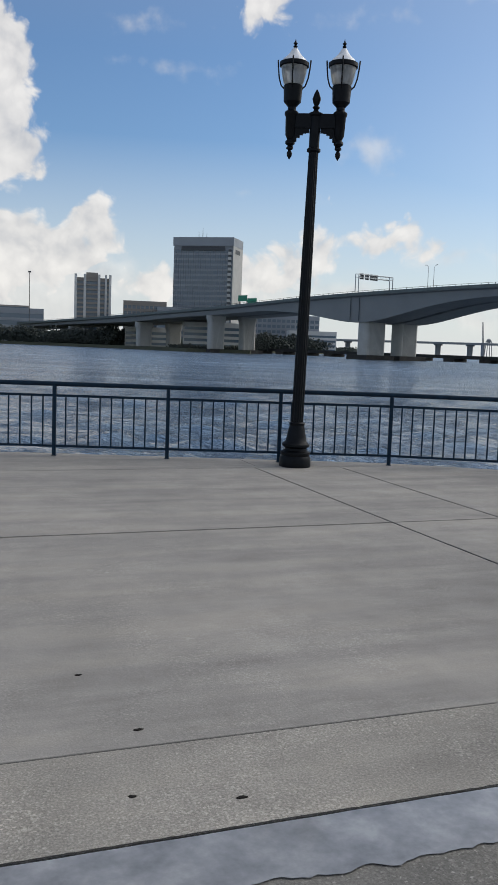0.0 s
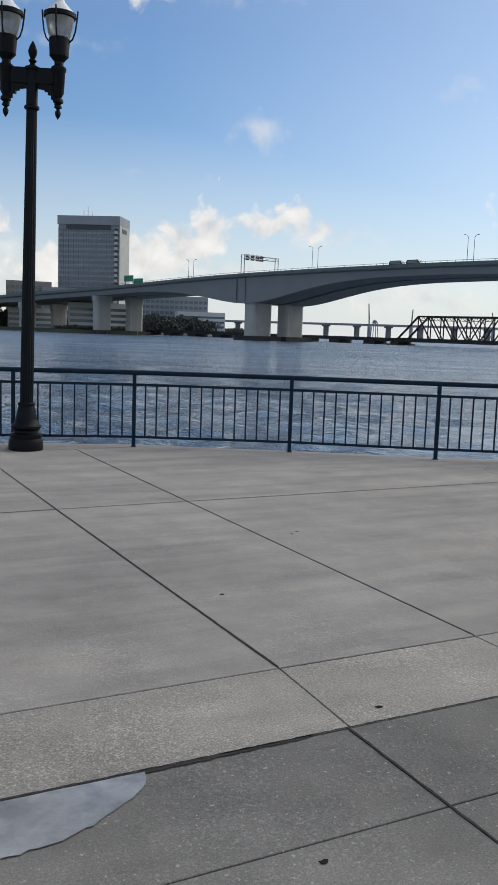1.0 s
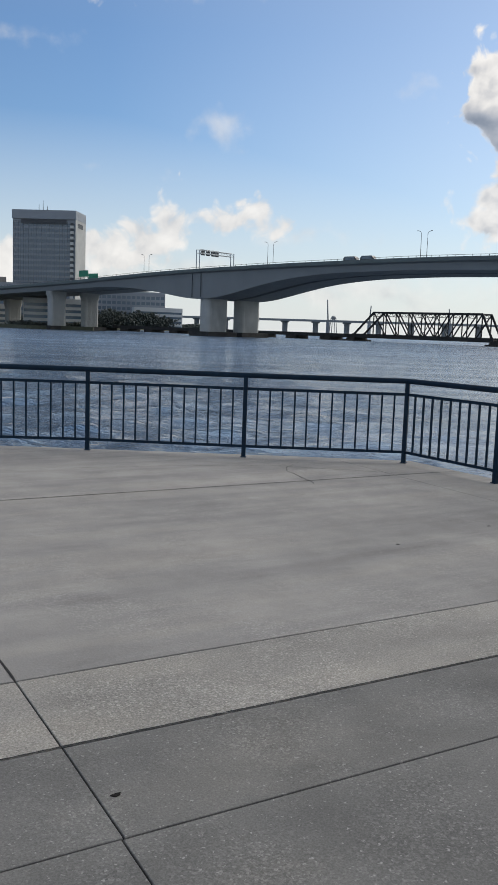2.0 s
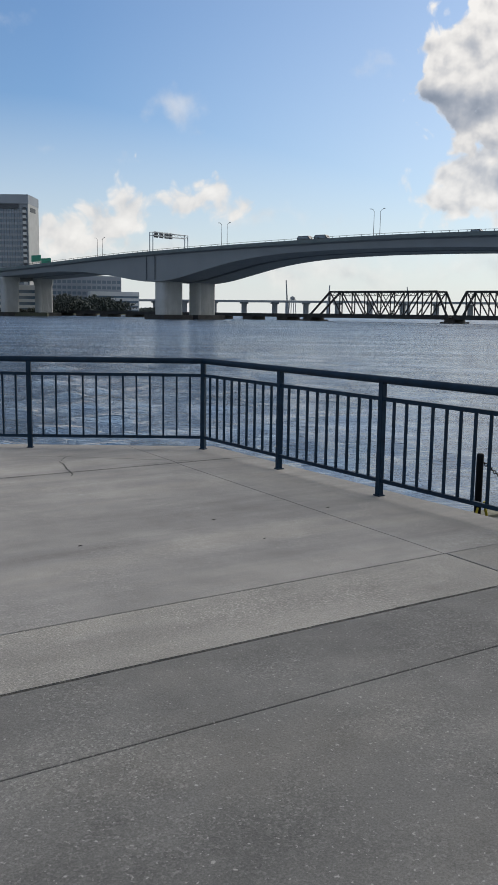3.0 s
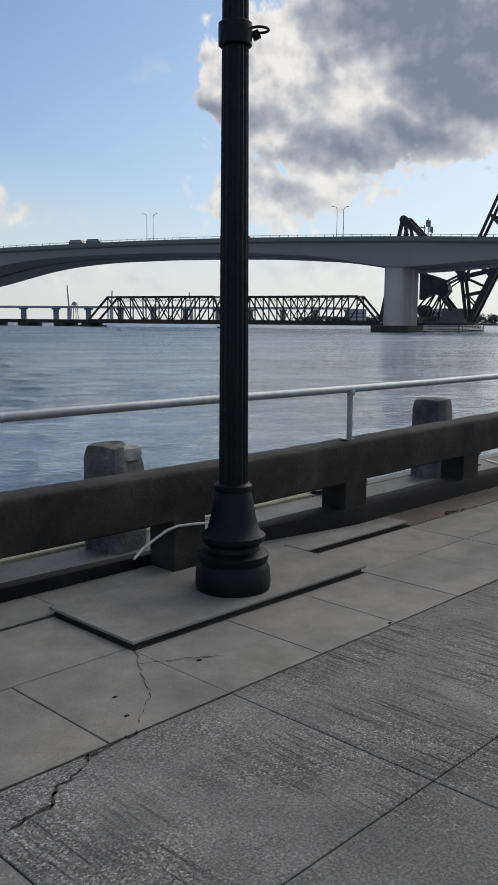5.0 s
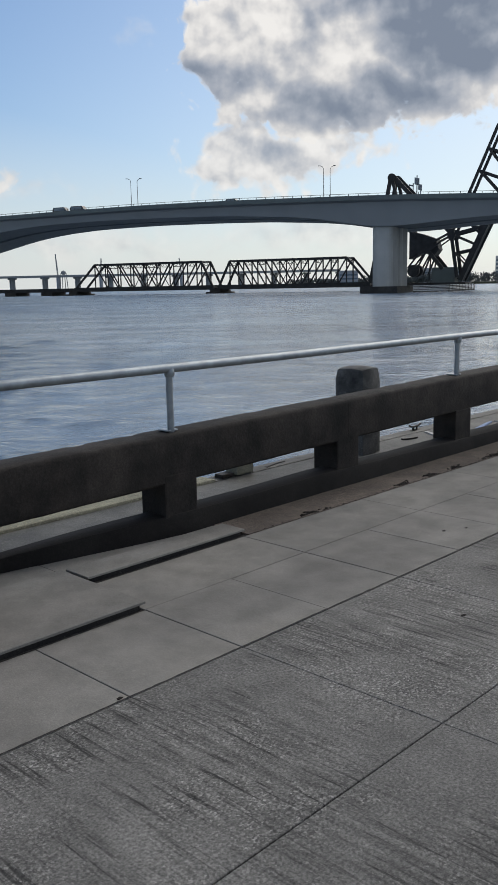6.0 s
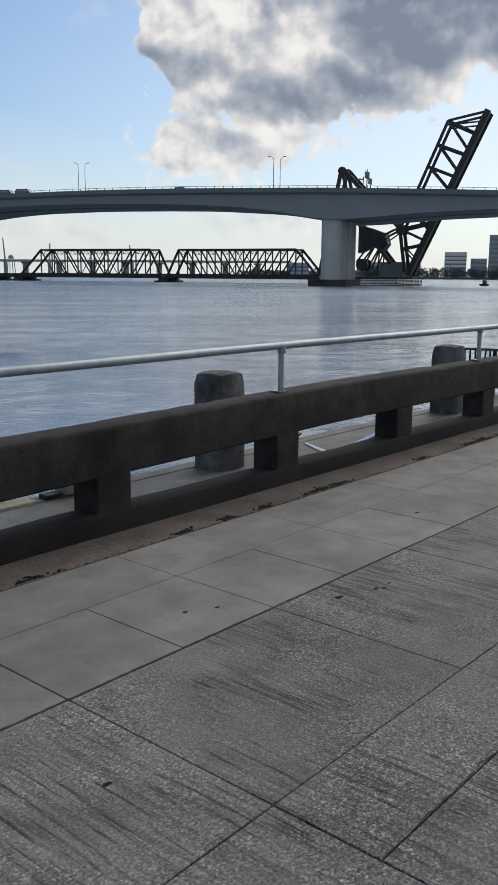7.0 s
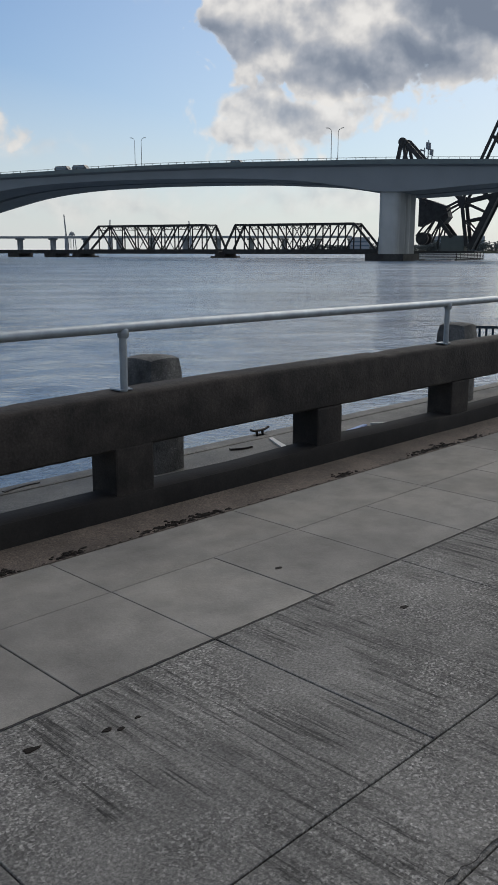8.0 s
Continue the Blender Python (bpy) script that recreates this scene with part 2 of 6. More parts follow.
def concrete(name, light, dark, grit=0.25, grit_size=60, stain=0.6, streak=None, smear=None, rough=0.85, relief=0.004, tint=0.05, fleck=0.5, stone=75.0, show=0.28, mottle=0.07):
    m, n, l, b = material(name, light, rough, spec=0.3)
    p = coords(n, l)
    broad = noise_out(n, l, p, stain, 5, 0.6)
    col = ramp_out(n, l, broad, [(0.3, dark), (0.5, tuple((a + c) / 2 for a, c in zip(light, dark))), (0.68, light)])
    blot = ramp_out(n, l, noise_out(n, l, p, stain * 4.3, 4, 0.62), [(0.34, (1 - mottle,) * 3), (0.5, (0.99,) * 3), (0.66, (1 + mottle * 0.75,) * 3)])
    col = mix_out(n, l, 1.0, col, blot, "MULTIPLY")
    sp = coords(n, l, streak) if streak else p
    if smear:
        drag = noise_out(n, l, coords(n, l, smear), 1.0, 5, 0.6)
        col = mix_out(n, l, 1.0, col, ramp_out(n, l, drag, [(0.33, (0.8, 0.8, 0.81)), (0.5, (0.98, 0.98, 0.98)), (0.66, (1.12, 1.1, 1.07))]), "MULTIPLY")
    if streak:
        brush = noise_out(n, l, sp, 3.0, 4, 0.6)
        worn = ramp_out(n, l, noise_out(n, l, p, 1.1, 4, 0.6), [(0.44, (0.05,) * 3), (0.54, (0.95,) * 3)])
        col = mix_out(n, l, worn, col, ramp_out(n, l, brush, [(0.38, (0.6, 0.6, 0.6)), (0.58, (1.03, 1.03, 1.03))]), "MULTIPLY")
    vor = n.new("ShaderNodeTexVoronoi")
    vor.inputs["Scale"].default_value = grit_size
    l.new(p, vor.inputs["Vector"])
    grain = noise_out(n, l, p, grit_size * 2.2, 3, 0.7)
    specks = ramp_out(n, l, grain, [(0.35, (1 - grit,) * 3), (0.52, (1, 1, 1)), (0.72, (1 + grit * 1.2,) * 3)])
    col = mix_out(n, l, 1.0, col, specks, "MULTIPLY")
    # coarser sand and stone showing through in patches
    stones = n.new("ShaderNodeTexVoronoi")
    stones.inputs["Scale"].default_value = stone
    l.new(p, stones.inputs["Vector"])
    tone = n.new("ShaderNodeSeparateColor")
    l.new(stones.outputs["Color"], tone.inputs[0])
    bare = ramp_out(n, l, noise_out(n, l, p, 1.3, 5, 0.65), [(0.42, (0.1,) * 3), (0.6, (1.0,) * 3)])
    pebble = ramp_out(n, l, tone.outputs[0], [(0.0, (1 - show * 0.75,) * 3), (0.55, (1.0 - show * 0.1,) * 3), (0.85, (1 + show * 0.55,) * 3), (1.0, (1 + show * 1.7,) * 3)])
    col = mix_out(n, l, bare, col, mix_out(n, l, 1.0, col, pebble, "MULTIPLY"))
    if fleck:
        sparse = ramp_out(n, l, noise_out(n, l, p, 48, 2, 0.5), [(0.655, (0, 0, 0)), (0.72, (fleck,) * 3)])
        col = mix_out(n, l, sparse, col, tuple(min(1, c * 1.7) for c in light))
    if streak:
        rake = ramp_out(n, l, noise_out(n, l, coords(n, l, (46, 1.9, 1)), 1.0, 4, 0.6), [(0.36, (0.3, 0.3, 0.3)), (0.46, (1, 1, 1))])
        col = mix_out(n, l, worn, col, rake, "MULTIPLY")
    l.new(tint_by_object(n, l, col, tint), b.inputs["Base Color"])
    hgt = n.new("ShaderNodeMath")
    hgt.operation = "ADD"
    l.new(grain, hgt.inputs[0])
    l.new(vor.outputs["Distance"], hgt.inputs[1])
    bump_in(n, l, b, hgt.outputs[0], 0.4, relief)
    return m


def painted(name, base, rough=0.45, metal=0.0, wear=0.15, scale=9.0):
    m, n, l, b = material(name, base, rough, metal)
    p = coords(n, l)
    f = noise_out(n, l, p, scale, 5, 0.65)
    col = ramp_out(n, l, f, [(0.32, tuple(c * (1 - wear) for c in base)), (0.55, base), (0.75, tuple(min(1, c * (1 + wear) + 0.01 * wear) for c in base))])
    l.new(tint_by_object(n, l, col, 0.04), b.inputs["Base Color"])
    l.new(ramp_out(n, l, noise_out(n, l, p, scale * 4, 3), [(0.3, (rough * 0.75,) * 3), (0.7, (min(1, rough * 1.3),) * 3)]), b.inputs["Roughness"])
    bump_in(n, l, b, noise_out(n, l, p, scale * 12, 2), 0.15, 0.002)
    return m


def water_material():
    m, n, l, b = material("river_water", (0.06, 0.1, 0.14), 0.08)
    b.inputs["IOR"].default_value = 1.33

    def crests(sx, sy, scale, detail, grain):
        """Noise drawn out along the wave crests, which lie across the river's reach."""
        turn = n.new("ShaderNodeVectorRotate")
        turn.rotation_type = "Z_AXIS"
        turn.inputs["Angle"].default_value = radians(33)
        l.new(coords(n, l), turn.inputs["Vector"])
        k = n.new("ShaderNodeVectorMath")
        k.operation = "MULTIPLY"
        l.new(turn.outputs[0], k.inputs[0])
        k.inputs[1].default_value = (sx, sy, 1)
        return noise_out(n, l, k.outputs[0], scale, detail, grain)

    ripple = crests(1.0, 2.2, 2.6, 3, 0.55)
    chop = crests(0.2, 0.5, 1.5, 4, 0.6)
    swell = crests(0.04, 0.11, 1.2, 4, 0.6)
    sheen_streaks = crests(0.05, 0.22, 1.0, 8, 0.74)

    def math_out(op, x, y, z=None):
        k = n.new("ShaderNodeMath")
        k.operation = op
        for i, v in enumerate((x, y, z)):
            if isinstance(v, (int, float)):
                k.inputs[i].default_value = v
            elif v is not None:
                l.new(v, k.inputs[i])
        return k.outputs[0]

    height = math_out("MULTIPLY_ADD", chop, 2.2, math_out("MULTIPLY_ADD", swell, 3.0, ripple))
    bump_in(n, l, b, height, 0.9, 0.46)
    # the lee of the wall lies calmer than the open reach off the platform
    place = n.new("ShaderNodeSeparateXYZ")
    l.new(coords(n, l), place.inputs[0])
    calm = n.new("ShaderNodeMapRange")
    calm.inputs["From Min"].default_value, calm.inputs["From Max"].default_value = 0.5, 1.3
    calm.inputs["To Min"].default_value, calm.inputs["To Max"].default_value = 1.0, 0.22
    l.new(math_out("DIVIDE", place.outputs[0], place.outputs[1]), calm.inputs["Value"])
    l.new(calm.outputs[0], b.inputs["Normal"].links[0].from_node.inputs["Strength"])
    far = n.new("ShaderNodeVectorMath")
    far.operation = "LENGTH"
    l.new(coords(n, l, (1, 1, 0)), far.inputs[0])
    rough = n.new("ShaderNodeMapRange")
    rough.inputs["From Min"].default_value, rough.inputs["From Max"].default_value = 15.0, 160.0
    rough.inputs["To Min"].default_value, rough.inputs["To Max"].default_value = 0.05, 0.26
    l.new(far.outputs["Value"], rough.inputs["Value"])
    l.new(rough.outputs[0], b.inputs["Roughness"])
    # pale and dark ripple sheen is painted into the base colour
    l.new(ramp_out(n, l, sheen_streaks, [(0.36, (0.07, 0.115, 0.175)), (0.5, (0.135, 0.19, 0.262)), (0.62, (0.215, 0.28, 0.36))]), b.inputs["Base Color"])
    return m


M = {
    "platform": concrete("buff_concrete", (0.368, 0.345, 0.312), (0.288, 0.271, 0.248), 0.16, 60, 0.55, smear=(0.3, 2.2, 1), relief=0.002, stone=95, show=0.16, fleck=0.22, mottle=0.1),
    "band": concrete("washed_band_concrete", (0.38, 0.353, 0.311), (0.29, 0.271, 0.24), 0.3, 45, 0.8, smear=(0.4, 1.5, 1), relief=0.003, stone=105, show=0.3),
    "walk": concrete("grey_concrete", (0.228, 0.218, 0.198), (0.157, 0.151, 0.138), 0.22, 55, 0.5, smear=(0.5, 0.9, 1), relief=0.0025, stone=100, show=0.26, fleck=0.85, mottle=0.15),
    "strip": concrete("smooth_grey_concrete", (0.256, 0.241, 0.217), (0.182, 0.173, 0.157), 0.14, 65, 0.9, smear=(0.6, 0.8, 1), relief=0.0015, stone=140, show=0.08, fleck=0.06, mottle=0.17),
    "corner": concrete("pale_grey_concrete", (0.325, 0.304, 0.27), (0.245, 0.23, 0.205), 0.18, 55, 0.8, smear=(0.4, 1.2, 1), relief=0.002, stone=105, show=0.2),
    "aggregate": concrete("brushed_aggregate_concrete", (0.217, 0.208, 0.192), (0.13, 0.125, 0.117), 0.42, 40, 0.8, (9.0, 0.6, 1), relief=0.005, stone=125, show=0.72, mottle=0.16),
    "joint": concrete("joint_dirt", (0.045, 0.041, 0.037), (0.022, 0.02, 0.019), 0.3, 60, 2.0),
    # weathered brown taken darker to hold the shade of the backlit front
    "weathered": concrete("shaded_weathered_concrete", (0.046, 0.038, 0.032), (0.009, 0.008, 0.0075), 0.25, 40, 1.7, smear=(4.5, 4.5, 0.7), relief=0.004, mottle=0.25, fleck=0, stone=90, show=0.1),
    # damp kerb, blackened so its colour includes the shade under the beam
    "shaded_wet_kerb": concrete("shaded_wet_concrete", (0.02, 0.0175, 0.0155), (0.006, 0.005, 0.005), 0.2, 40, 2.0, rough=0.8, relief=0.0015, fleck=0, stone=60, show=0.1),
    "mortar": concrete("pale_mortar", (0.42, 0.41, 0.38), (0.3, 0.29, 0.27), 0.2, 60, 4.0, relief=0.002),
    "dull_rope": painted("dull_yellow_rope", (0.3, 0.25, 0.06), 0.9, 0, 0.25, 30),
    "bollard": concrete("mottled_concrete", (0.16, 0.156, 0.147), (0.035, 0.035, 0.034), 0.3, 35, 2.2, smear=(7, 7, 0.9), relief=0.01, mottle=0.2),
    "apron": concrete("wet_apron_concrete", (0.17, 0.165, 0.148), (0.035, 0.034, 0.031), 0.3, 40, 0.55, rough=0.6, smear=(0.35, 1.6, 1), mottle=0.25),
    "edge": concrete("pale_quay_edge", (0.33, 0.315, 0.225), (0.16, 0.152, 0.115), 0.25, 30, 2.0),
    "sand": concrete("sandy_dirt", (0.15, 0.12, 0.098), (0.075, 0.062, 0.052), 0.5, 60, 2.5),
    "rail": painted("dark_blue_green_paint", (0.004, 0.02, 0.041), 0.5, 0.0, 0.3),
    "lamp": painted("black_cast_iron_paint", (0.002, 0.0035, 0.006), 0.5, 0.0, 0.3),
    "galv": painted("galvanised_steel", (0.27, 0.3, 0.325), 0.4, 0.5, 0.2, 14),
    "bridge": painted("bridge_concrete", (0.24, 0.248, 0.25), 0.85, 0.0, 0.07, 0.12),
    "pier": painted("pale_pier_concrete", (0.45, 0.445, 0.42), 0.85, 0.0, 0.12, 0.22),
    # blue-grey base carries the distance haze in its colour
    "far_pale": painted("haze_tinted_concrete", (0.27, 0.28, 0.285), 0.9, 0.0, 0.1, 0.1),
    "footing": concrete("wet_footing_concrete", (0.07, 0.066, 0.06), (0.028, 0.026, 0.025), 0.15, 2, 0.3, relief=0.0),
    # weathered steel, its base raised slightly to paint in haze
    "steel": painted("weathered_dark_steel", (0.04, 0.04, 0.04), 0.7, 0.2, 0.4, 0.6),
    "barrier": painted("green_grey_barrier", (0.13, 0.155, 0.15), 0.7, 0.0, 0.15, 0.3),
    "land": concrete("riverbank_soil", (0.12, 0.12, 0.08), (0.07, 0.075, 0.05), 0.2, 0.5, 0.03, relief=0.0),
    "white": painted("white_plaster", (0.62, 0.61, 0.58), 0.8, 0, 0.08, 0.2),
    # grey shifted lighter and bluer for the air in front of far buildings
    "grey": painted("grey_panel", (0.29, 0.31, 0.335), 0.75, 0, 0.1, 0.1),
    "brown": painted("tan_facade", (0.28, 0.25, 0.22), 0.8, 0, 0.1, 0.1),
    "sign": painted("green_sign_sheet", (0.01, 0.22, 0.12), 0.5, 0, 0.1, 0.4),
    "signal": painted("dark_grey_sheet", (0.06, 0.065, 0.07), 0.6, 0, 0.1, 0.4),
    "yellow": painted("yellow_strap", (0.55, 0.44, 0.03), 0.6, 0, 0.2, 20),
    "rope": painted("pale_rope", (0.5, 0.49, 0.46), 0.85, 0, 0.2, 40),
    "blue_plank": painted("faded_blue_paint", (0.22, 0.3, 0.5), 0.7, 0, 0.3, 12),
    "chain": painted("rusty_chain", (0.035, 0.03, 0.027), 0.6, 0.6, 0.4, 30),
    "vehicle": painted("dark_vehicle_paint", (0.05, 0.055, 0.06), 0.3, 0.2, 0.1, 1),
    "leaf_litter": painted("dead_leaf", (0.012, 0.009, 0.007), 0.95, 0, 0.3, 40),
}
for _dark in ("rail", "lamp", "leaf_litter", "shaded_wet_kerb"):
    M[_dark].node_tree.nodes["Principled BSDF"].inputs["Specular IOR Level"].default_value = 0.2
M["water"] = water_material()
# window base lightened towards blue, haze included in the colour
M["glass_far"], _, _, _gb = material("dark_window_glass", (0.11, 0.155, 0.2), 0.2, 0.0, 0.8)
M["globe"], _gn, _gl, _gb = material("frosted_lamp_glass", (0.82, 0.83, 0.82), 0.28)
_gb.inputs["Transmission Weight"].default_value = 0.55
_gl.new(ramp_out(_gn, _gl, noise_out(_gn, _gl, coords(_gn, _gl, (1, 1, 0.3)), 22, 3), [(0.3, (0.34, 0.35, 0.35)), (0.65, (0.56, 0.57, 0.57))]), _gb.inputs["Base Color"])
M["lid_glass"], _, _, _gb = material("pale_lid_glass", (0.8, 0.81, 0.82), 0.25)
# pale mottled base stands in for bright sky mirrored in the puddle
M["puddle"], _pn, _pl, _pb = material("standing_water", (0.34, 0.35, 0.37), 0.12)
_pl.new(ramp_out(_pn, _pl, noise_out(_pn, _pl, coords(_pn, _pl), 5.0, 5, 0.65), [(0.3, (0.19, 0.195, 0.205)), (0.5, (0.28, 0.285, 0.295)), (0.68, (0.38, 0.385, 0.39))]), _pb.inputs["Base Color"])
bump_in(_pn, _pl, _pb, noise_out(_pn, _pl, coords(_pn, _pl), 3.0, 3), 0.06, 0.02)
# foliage lifted and blued a little for the haze over the river
M["leaf"], _ln, _ll, _lb = material("dark_foliage", (0.04, 0.06, 0.03), 0.8)
_isl = _ln.new("ShaderNodeNewGeometry")
_ll.new(ramp_out(_ln, _ll, _isl.outputs["Random Per Island"], [(0.0, (0.042, 0.05, 0.045)), (0.6, (0.052, 0.062, 0.052)), (1.0, (0.062, 0.072, 0.056))]), _lb.inputs["Base Color"])

# distance haze is mixed into this paler foliage colour
M["far_leaf"], _ln, _ll, _lb = material("haze_tinted_foliage", (0.1, 0.115, 0.115), 0.9)
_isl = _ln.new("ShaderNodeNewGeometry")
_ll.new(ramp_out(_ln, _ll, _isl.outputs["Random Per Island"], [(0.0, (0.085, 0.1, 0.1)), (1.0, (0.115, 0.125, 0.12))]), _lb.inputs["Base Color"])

# ---- building helpers ----
ORIGIN = {}


def root(name, at, label, category, group="", kind=""):
    ob = new(name)
    ob.location = at
    ORIGIN[ob] = Vector(at)
    return tagged(ob, label, category, group, kind)


def mesh_of(bm, name, mat, shift=None, smooth=False):
    me = bpy.data.meshes.new(name)
    if shift is not None:
        bmesh.ops.translate(bm, verts=bm.verts, vec=-shift)
    bm.to_mesh(me)
    bm.free()
    me.materials.append(M[mat])
    if smooth:
        for p in me.polygons:
            p.use_smooth = True
        me.set_sharp_from_angle(angle=radians(40))
    return me


def part(name, bm, mat, parent, label="", smooth=False):
    """One mesh, built in world places, under a thing or under a part."""
    ob = new(name, mesh_of(bm, name, mat, ORIGIN[parent], smooth))
    ob.parent = parent
    ORIGIN[ob] = ORIGIN[parent]
    return tagged(ob, label)


def share(name, mesh, parent, at, turn=0.0):
    """A further object on a mesh that is already built, at a place in the world."""
    ob = new(name, mesh)
    ob.parent = parent
    ob.matrix_basis = Matrix.Translation(Vector(at) - ORIGIN[parent]) @ pose(0, 0, 0, 0, 0, turn)
    ORIGIN[ob] = ORIGIN[parent]
    return ob


def solid(name, bm, mat, label, category, group="", kind="", smooth=False):
    ob = new(name, mesh_of(bm, name, mat, None, smooth))
    ORIGIN[ob] = Vector((0, 0, 0))
    return tagged(ob, label, category, group, kind)


def quad_faces(bm, rings, caps=True, closed=True):
    vs = [[bm.verts.new(p) for p in r] for r in rings]
    k = len(rings[0])
    for a, b in zip(vs, vs[1:]):
        for i in range(k if closed else k - 1):
            bm.faces.new((a[i], a[(i + 1) % k], b[(i + 1) % k], b[i]))
    if caps:
        bm.faces.new(list(reversed(vs[0])))
        bm.faces.new(vs[-1])
    return vs


def box(bm, x0, x1, y0, y1, z0, z1, bevel=0.0):
    old = set(bm.verts)
    r = lambda z: [(x0, y0, z), (x1, y0, z), (x1, y1, z), (x0, y1, z)]
    quad_faces(bm, [r(z0), r(z1)])
    if bevel:
        mine = [e for e in bm.edges if e.verts[0] not in old]
        bmesh.ops.bevel(bm, geom=mine, offset=bevel, segments=2, affect="EDGES", profile=0.6)
    return bm


def bar(bm, a, b, w, h=None, up=(0, 0, 1)):
    """A square bar from a to b, w across and h high."""
    a, b, h = Vector(a), Vector(b), h or w
    d = (b - a).normalized()
    side = d.cross(Vector(up))
    side = side.normalized() if side.length > 1e-4 else Vector((1, 0, 0))
    top = side.cross(d)
    r = lambda p: [p + side * sx * w / 2 + top * sz * h / 2 for sx, sz in ((-1, -1), (1, -1), (1, 1), (-1, 1))]
    quad_faces(bm, [r(a), r(b)])
    return bm


def rod(bm, a, b, r, seg=10, r2=None):
    a, b = Vector(a), Vector(b)
    d = (b - a).normalized()
    side = d.cross(Vector((0, 0, 1)))
    side = side.normalized() if side.length > 1e-4 else Vector((1, 0, 0))
    top = d.cross(side)
    ring = lambda p, q: [p + (side * math.cos(k * math.tau / seg) + top * math.sin(k * math.tau / seg)) * q for k in range(seg)]
    quad_faces(bm, [ring(a, r), ring(b, r if r2 is None else r2)])
    return bm


def tube(bm, pts, r, seg=8):
    pts = [Vector(p) for p in pts]
    rings = []
    for i, p in enumerate(pts):
        d = (pts[min(i + 1, len(pts) - 1)] - pts[max(i - 1, 0)]).normalized()
        side = d.cross(Vector((0.03, 0.02, 1))).normalized()
        top = side.cross(d)
        rings.append([p + (side * math.cos(k * math.tau / seg) + top * math.sin(k * math.tau / seg)) * r for k in range(seg)])
    quad_faces(bm, rings)
    return bm


def lathe(bm, at, profile, seg=24, flutes=0, depth=0.0):
    """Turns (radius, height) pairs about the upright through at."""
    x, y, z = at
    rings = []
    for r, h in profile:
        ring = []
        for k in range(seg):
            a = k * math.tau / seg
            q = r * (1 - depth * (0.5 + 0.5 * math.cos(flutes * a))) if flutes else r
            ring.append((x + q * math.cos(a), y + q * math.sin(a), z + h))
        rings.append(ring)
    quad_faces(bm, rings)
    return bm


def clip_poly(poly, inside):
    """Keeps the part of a polygon where a*x + b*y <= c for each (a, b, c)."""
    for a, b, c in inside:
        out = []
        for i, p in enumerate(poly):
            q = poly[i - 1]
            dp, dq = a * p[0] + b * p[1] - c, a * q[0] + b * q[1] - c
            if (dp <= 0) != (dq <= 0):
                s = dq / (dq - dp)
                out.append((q[0] + (p[0] - q[0]) * s, q[1] + (p[1] - q[1]) * s))
            if dp <= 0:
                out.append(p)
        poly = out
        if len(poly) < 3:
            return []
    return poly


def prism(bm, poly, z0, z1):
    quad_faces(bm, [[(x, y, z0) for x, y in poly], [(x, y, z1) for x, y in poly]])
    return bm


def slab_mesh(bm, poly, z0, z1, lip=0.004):
    """A slab with a tooled, rounded top edge."""
    n = len(poly)
    cx, cy = sum(p[0] for p in poly) / n, sum(p[1] for p in poly) / n
    pull = lambda p, d: (p[0] + (cx - p[0]) * min(0.4, d / max(abs(cx - p[0]), 1e-3)), p[1] + (cy - p[1]) * min(0.4, d / max(abs(cy - p[1]), 1e-3)))
    quad_faces(bm, [[(*p, z0) for p in poly], [(*p, z1 - lip) for p in poly], [(*pull(p, lip), z1) for p in poly]])
    return bm

# ---- water ----
WATER = -1.4


def build_water():
    fine = np.radians(np.arange(8, 104, 0.36))
    rest = np.radians(np.arange(104, 368, 8.0))
    ang = np.concatenate([fine, rest])
    rad = [5.0]
    while rad[-1] < 4600:
        rad.append(rad[-1] * 1.0125)
    rad = np.array(rad)
    R, T = np.meshgrid(rad, ang, indexing="ij")
    x, y = 9 + R * np.cos(T), R * np.sin(T)
    rng = np.random.default_rng(5)
    z = np.zeros_like(x)
    open_side = np.clip((np.degrees(T) - 30) / 35, 0.45, 1.6)
    for lam in np.geomspace(0.35, 5.0, 30):
        a = radians(-55) + rng.normal(0, 0.75)
        k = math.tau / lam
        gap = np.maximum(R * 0.0125, R * radians(0.36))
        fade = np.clip(1.6 - gap / lam * 4.5, 0, 1)
        ph = rng.uniform(0, math.tau)
        z += open_side * fade * 0.0085 * lam**0.72 * np.sin(k * (x * math.cos(a) + y * math.sin(a)) + ph + 1.3 * np.sin(0.21 * k * (y * math.cos(a) - x * math.sin(a)) + ph))
    z += WATER
    nr, na = R.shape
    verts = np.stack([x, y, z], -1).reshape(-1, 3)
    idx = np.arange(nr * na).reshape(nr, na)
    j = np.r_[np.arange(1, na), 0]
    faces = np.stack([idx[:-1, :], idx[1:, :], idx[1:, :][:, j], idx[:-1, :][:, j]], -1).reshape(-1, 4)
    me = bpy.data.meshes.new("water")
    me.from_pydata(verts.tolist(), [], faces.tolist())
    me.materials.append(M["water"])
    for p in me.polygons:
        p.use_smooth = True
    ob = new("water", me)
    tagged(ob, "wind-rippled blue-grey river water reaching the far bank", "water", kind="structure")


build_water()

# ---- quay, platform and walkway ----
# Outer line of the platform: posts of the railing stand a hand's width inside it.
P = {k: Vector(v) for k, v in {"p1": (2.2, 14.57, 0), "p4": (7.18, 13.06, 0), "p7": (12.90, 9.742, 0), "p10": (13.10, 4.90, 0), "p11": (13.12, 4.55, 0), "p12": (14.08, 4.58, 0)}.items()}
EDGE = 0.24


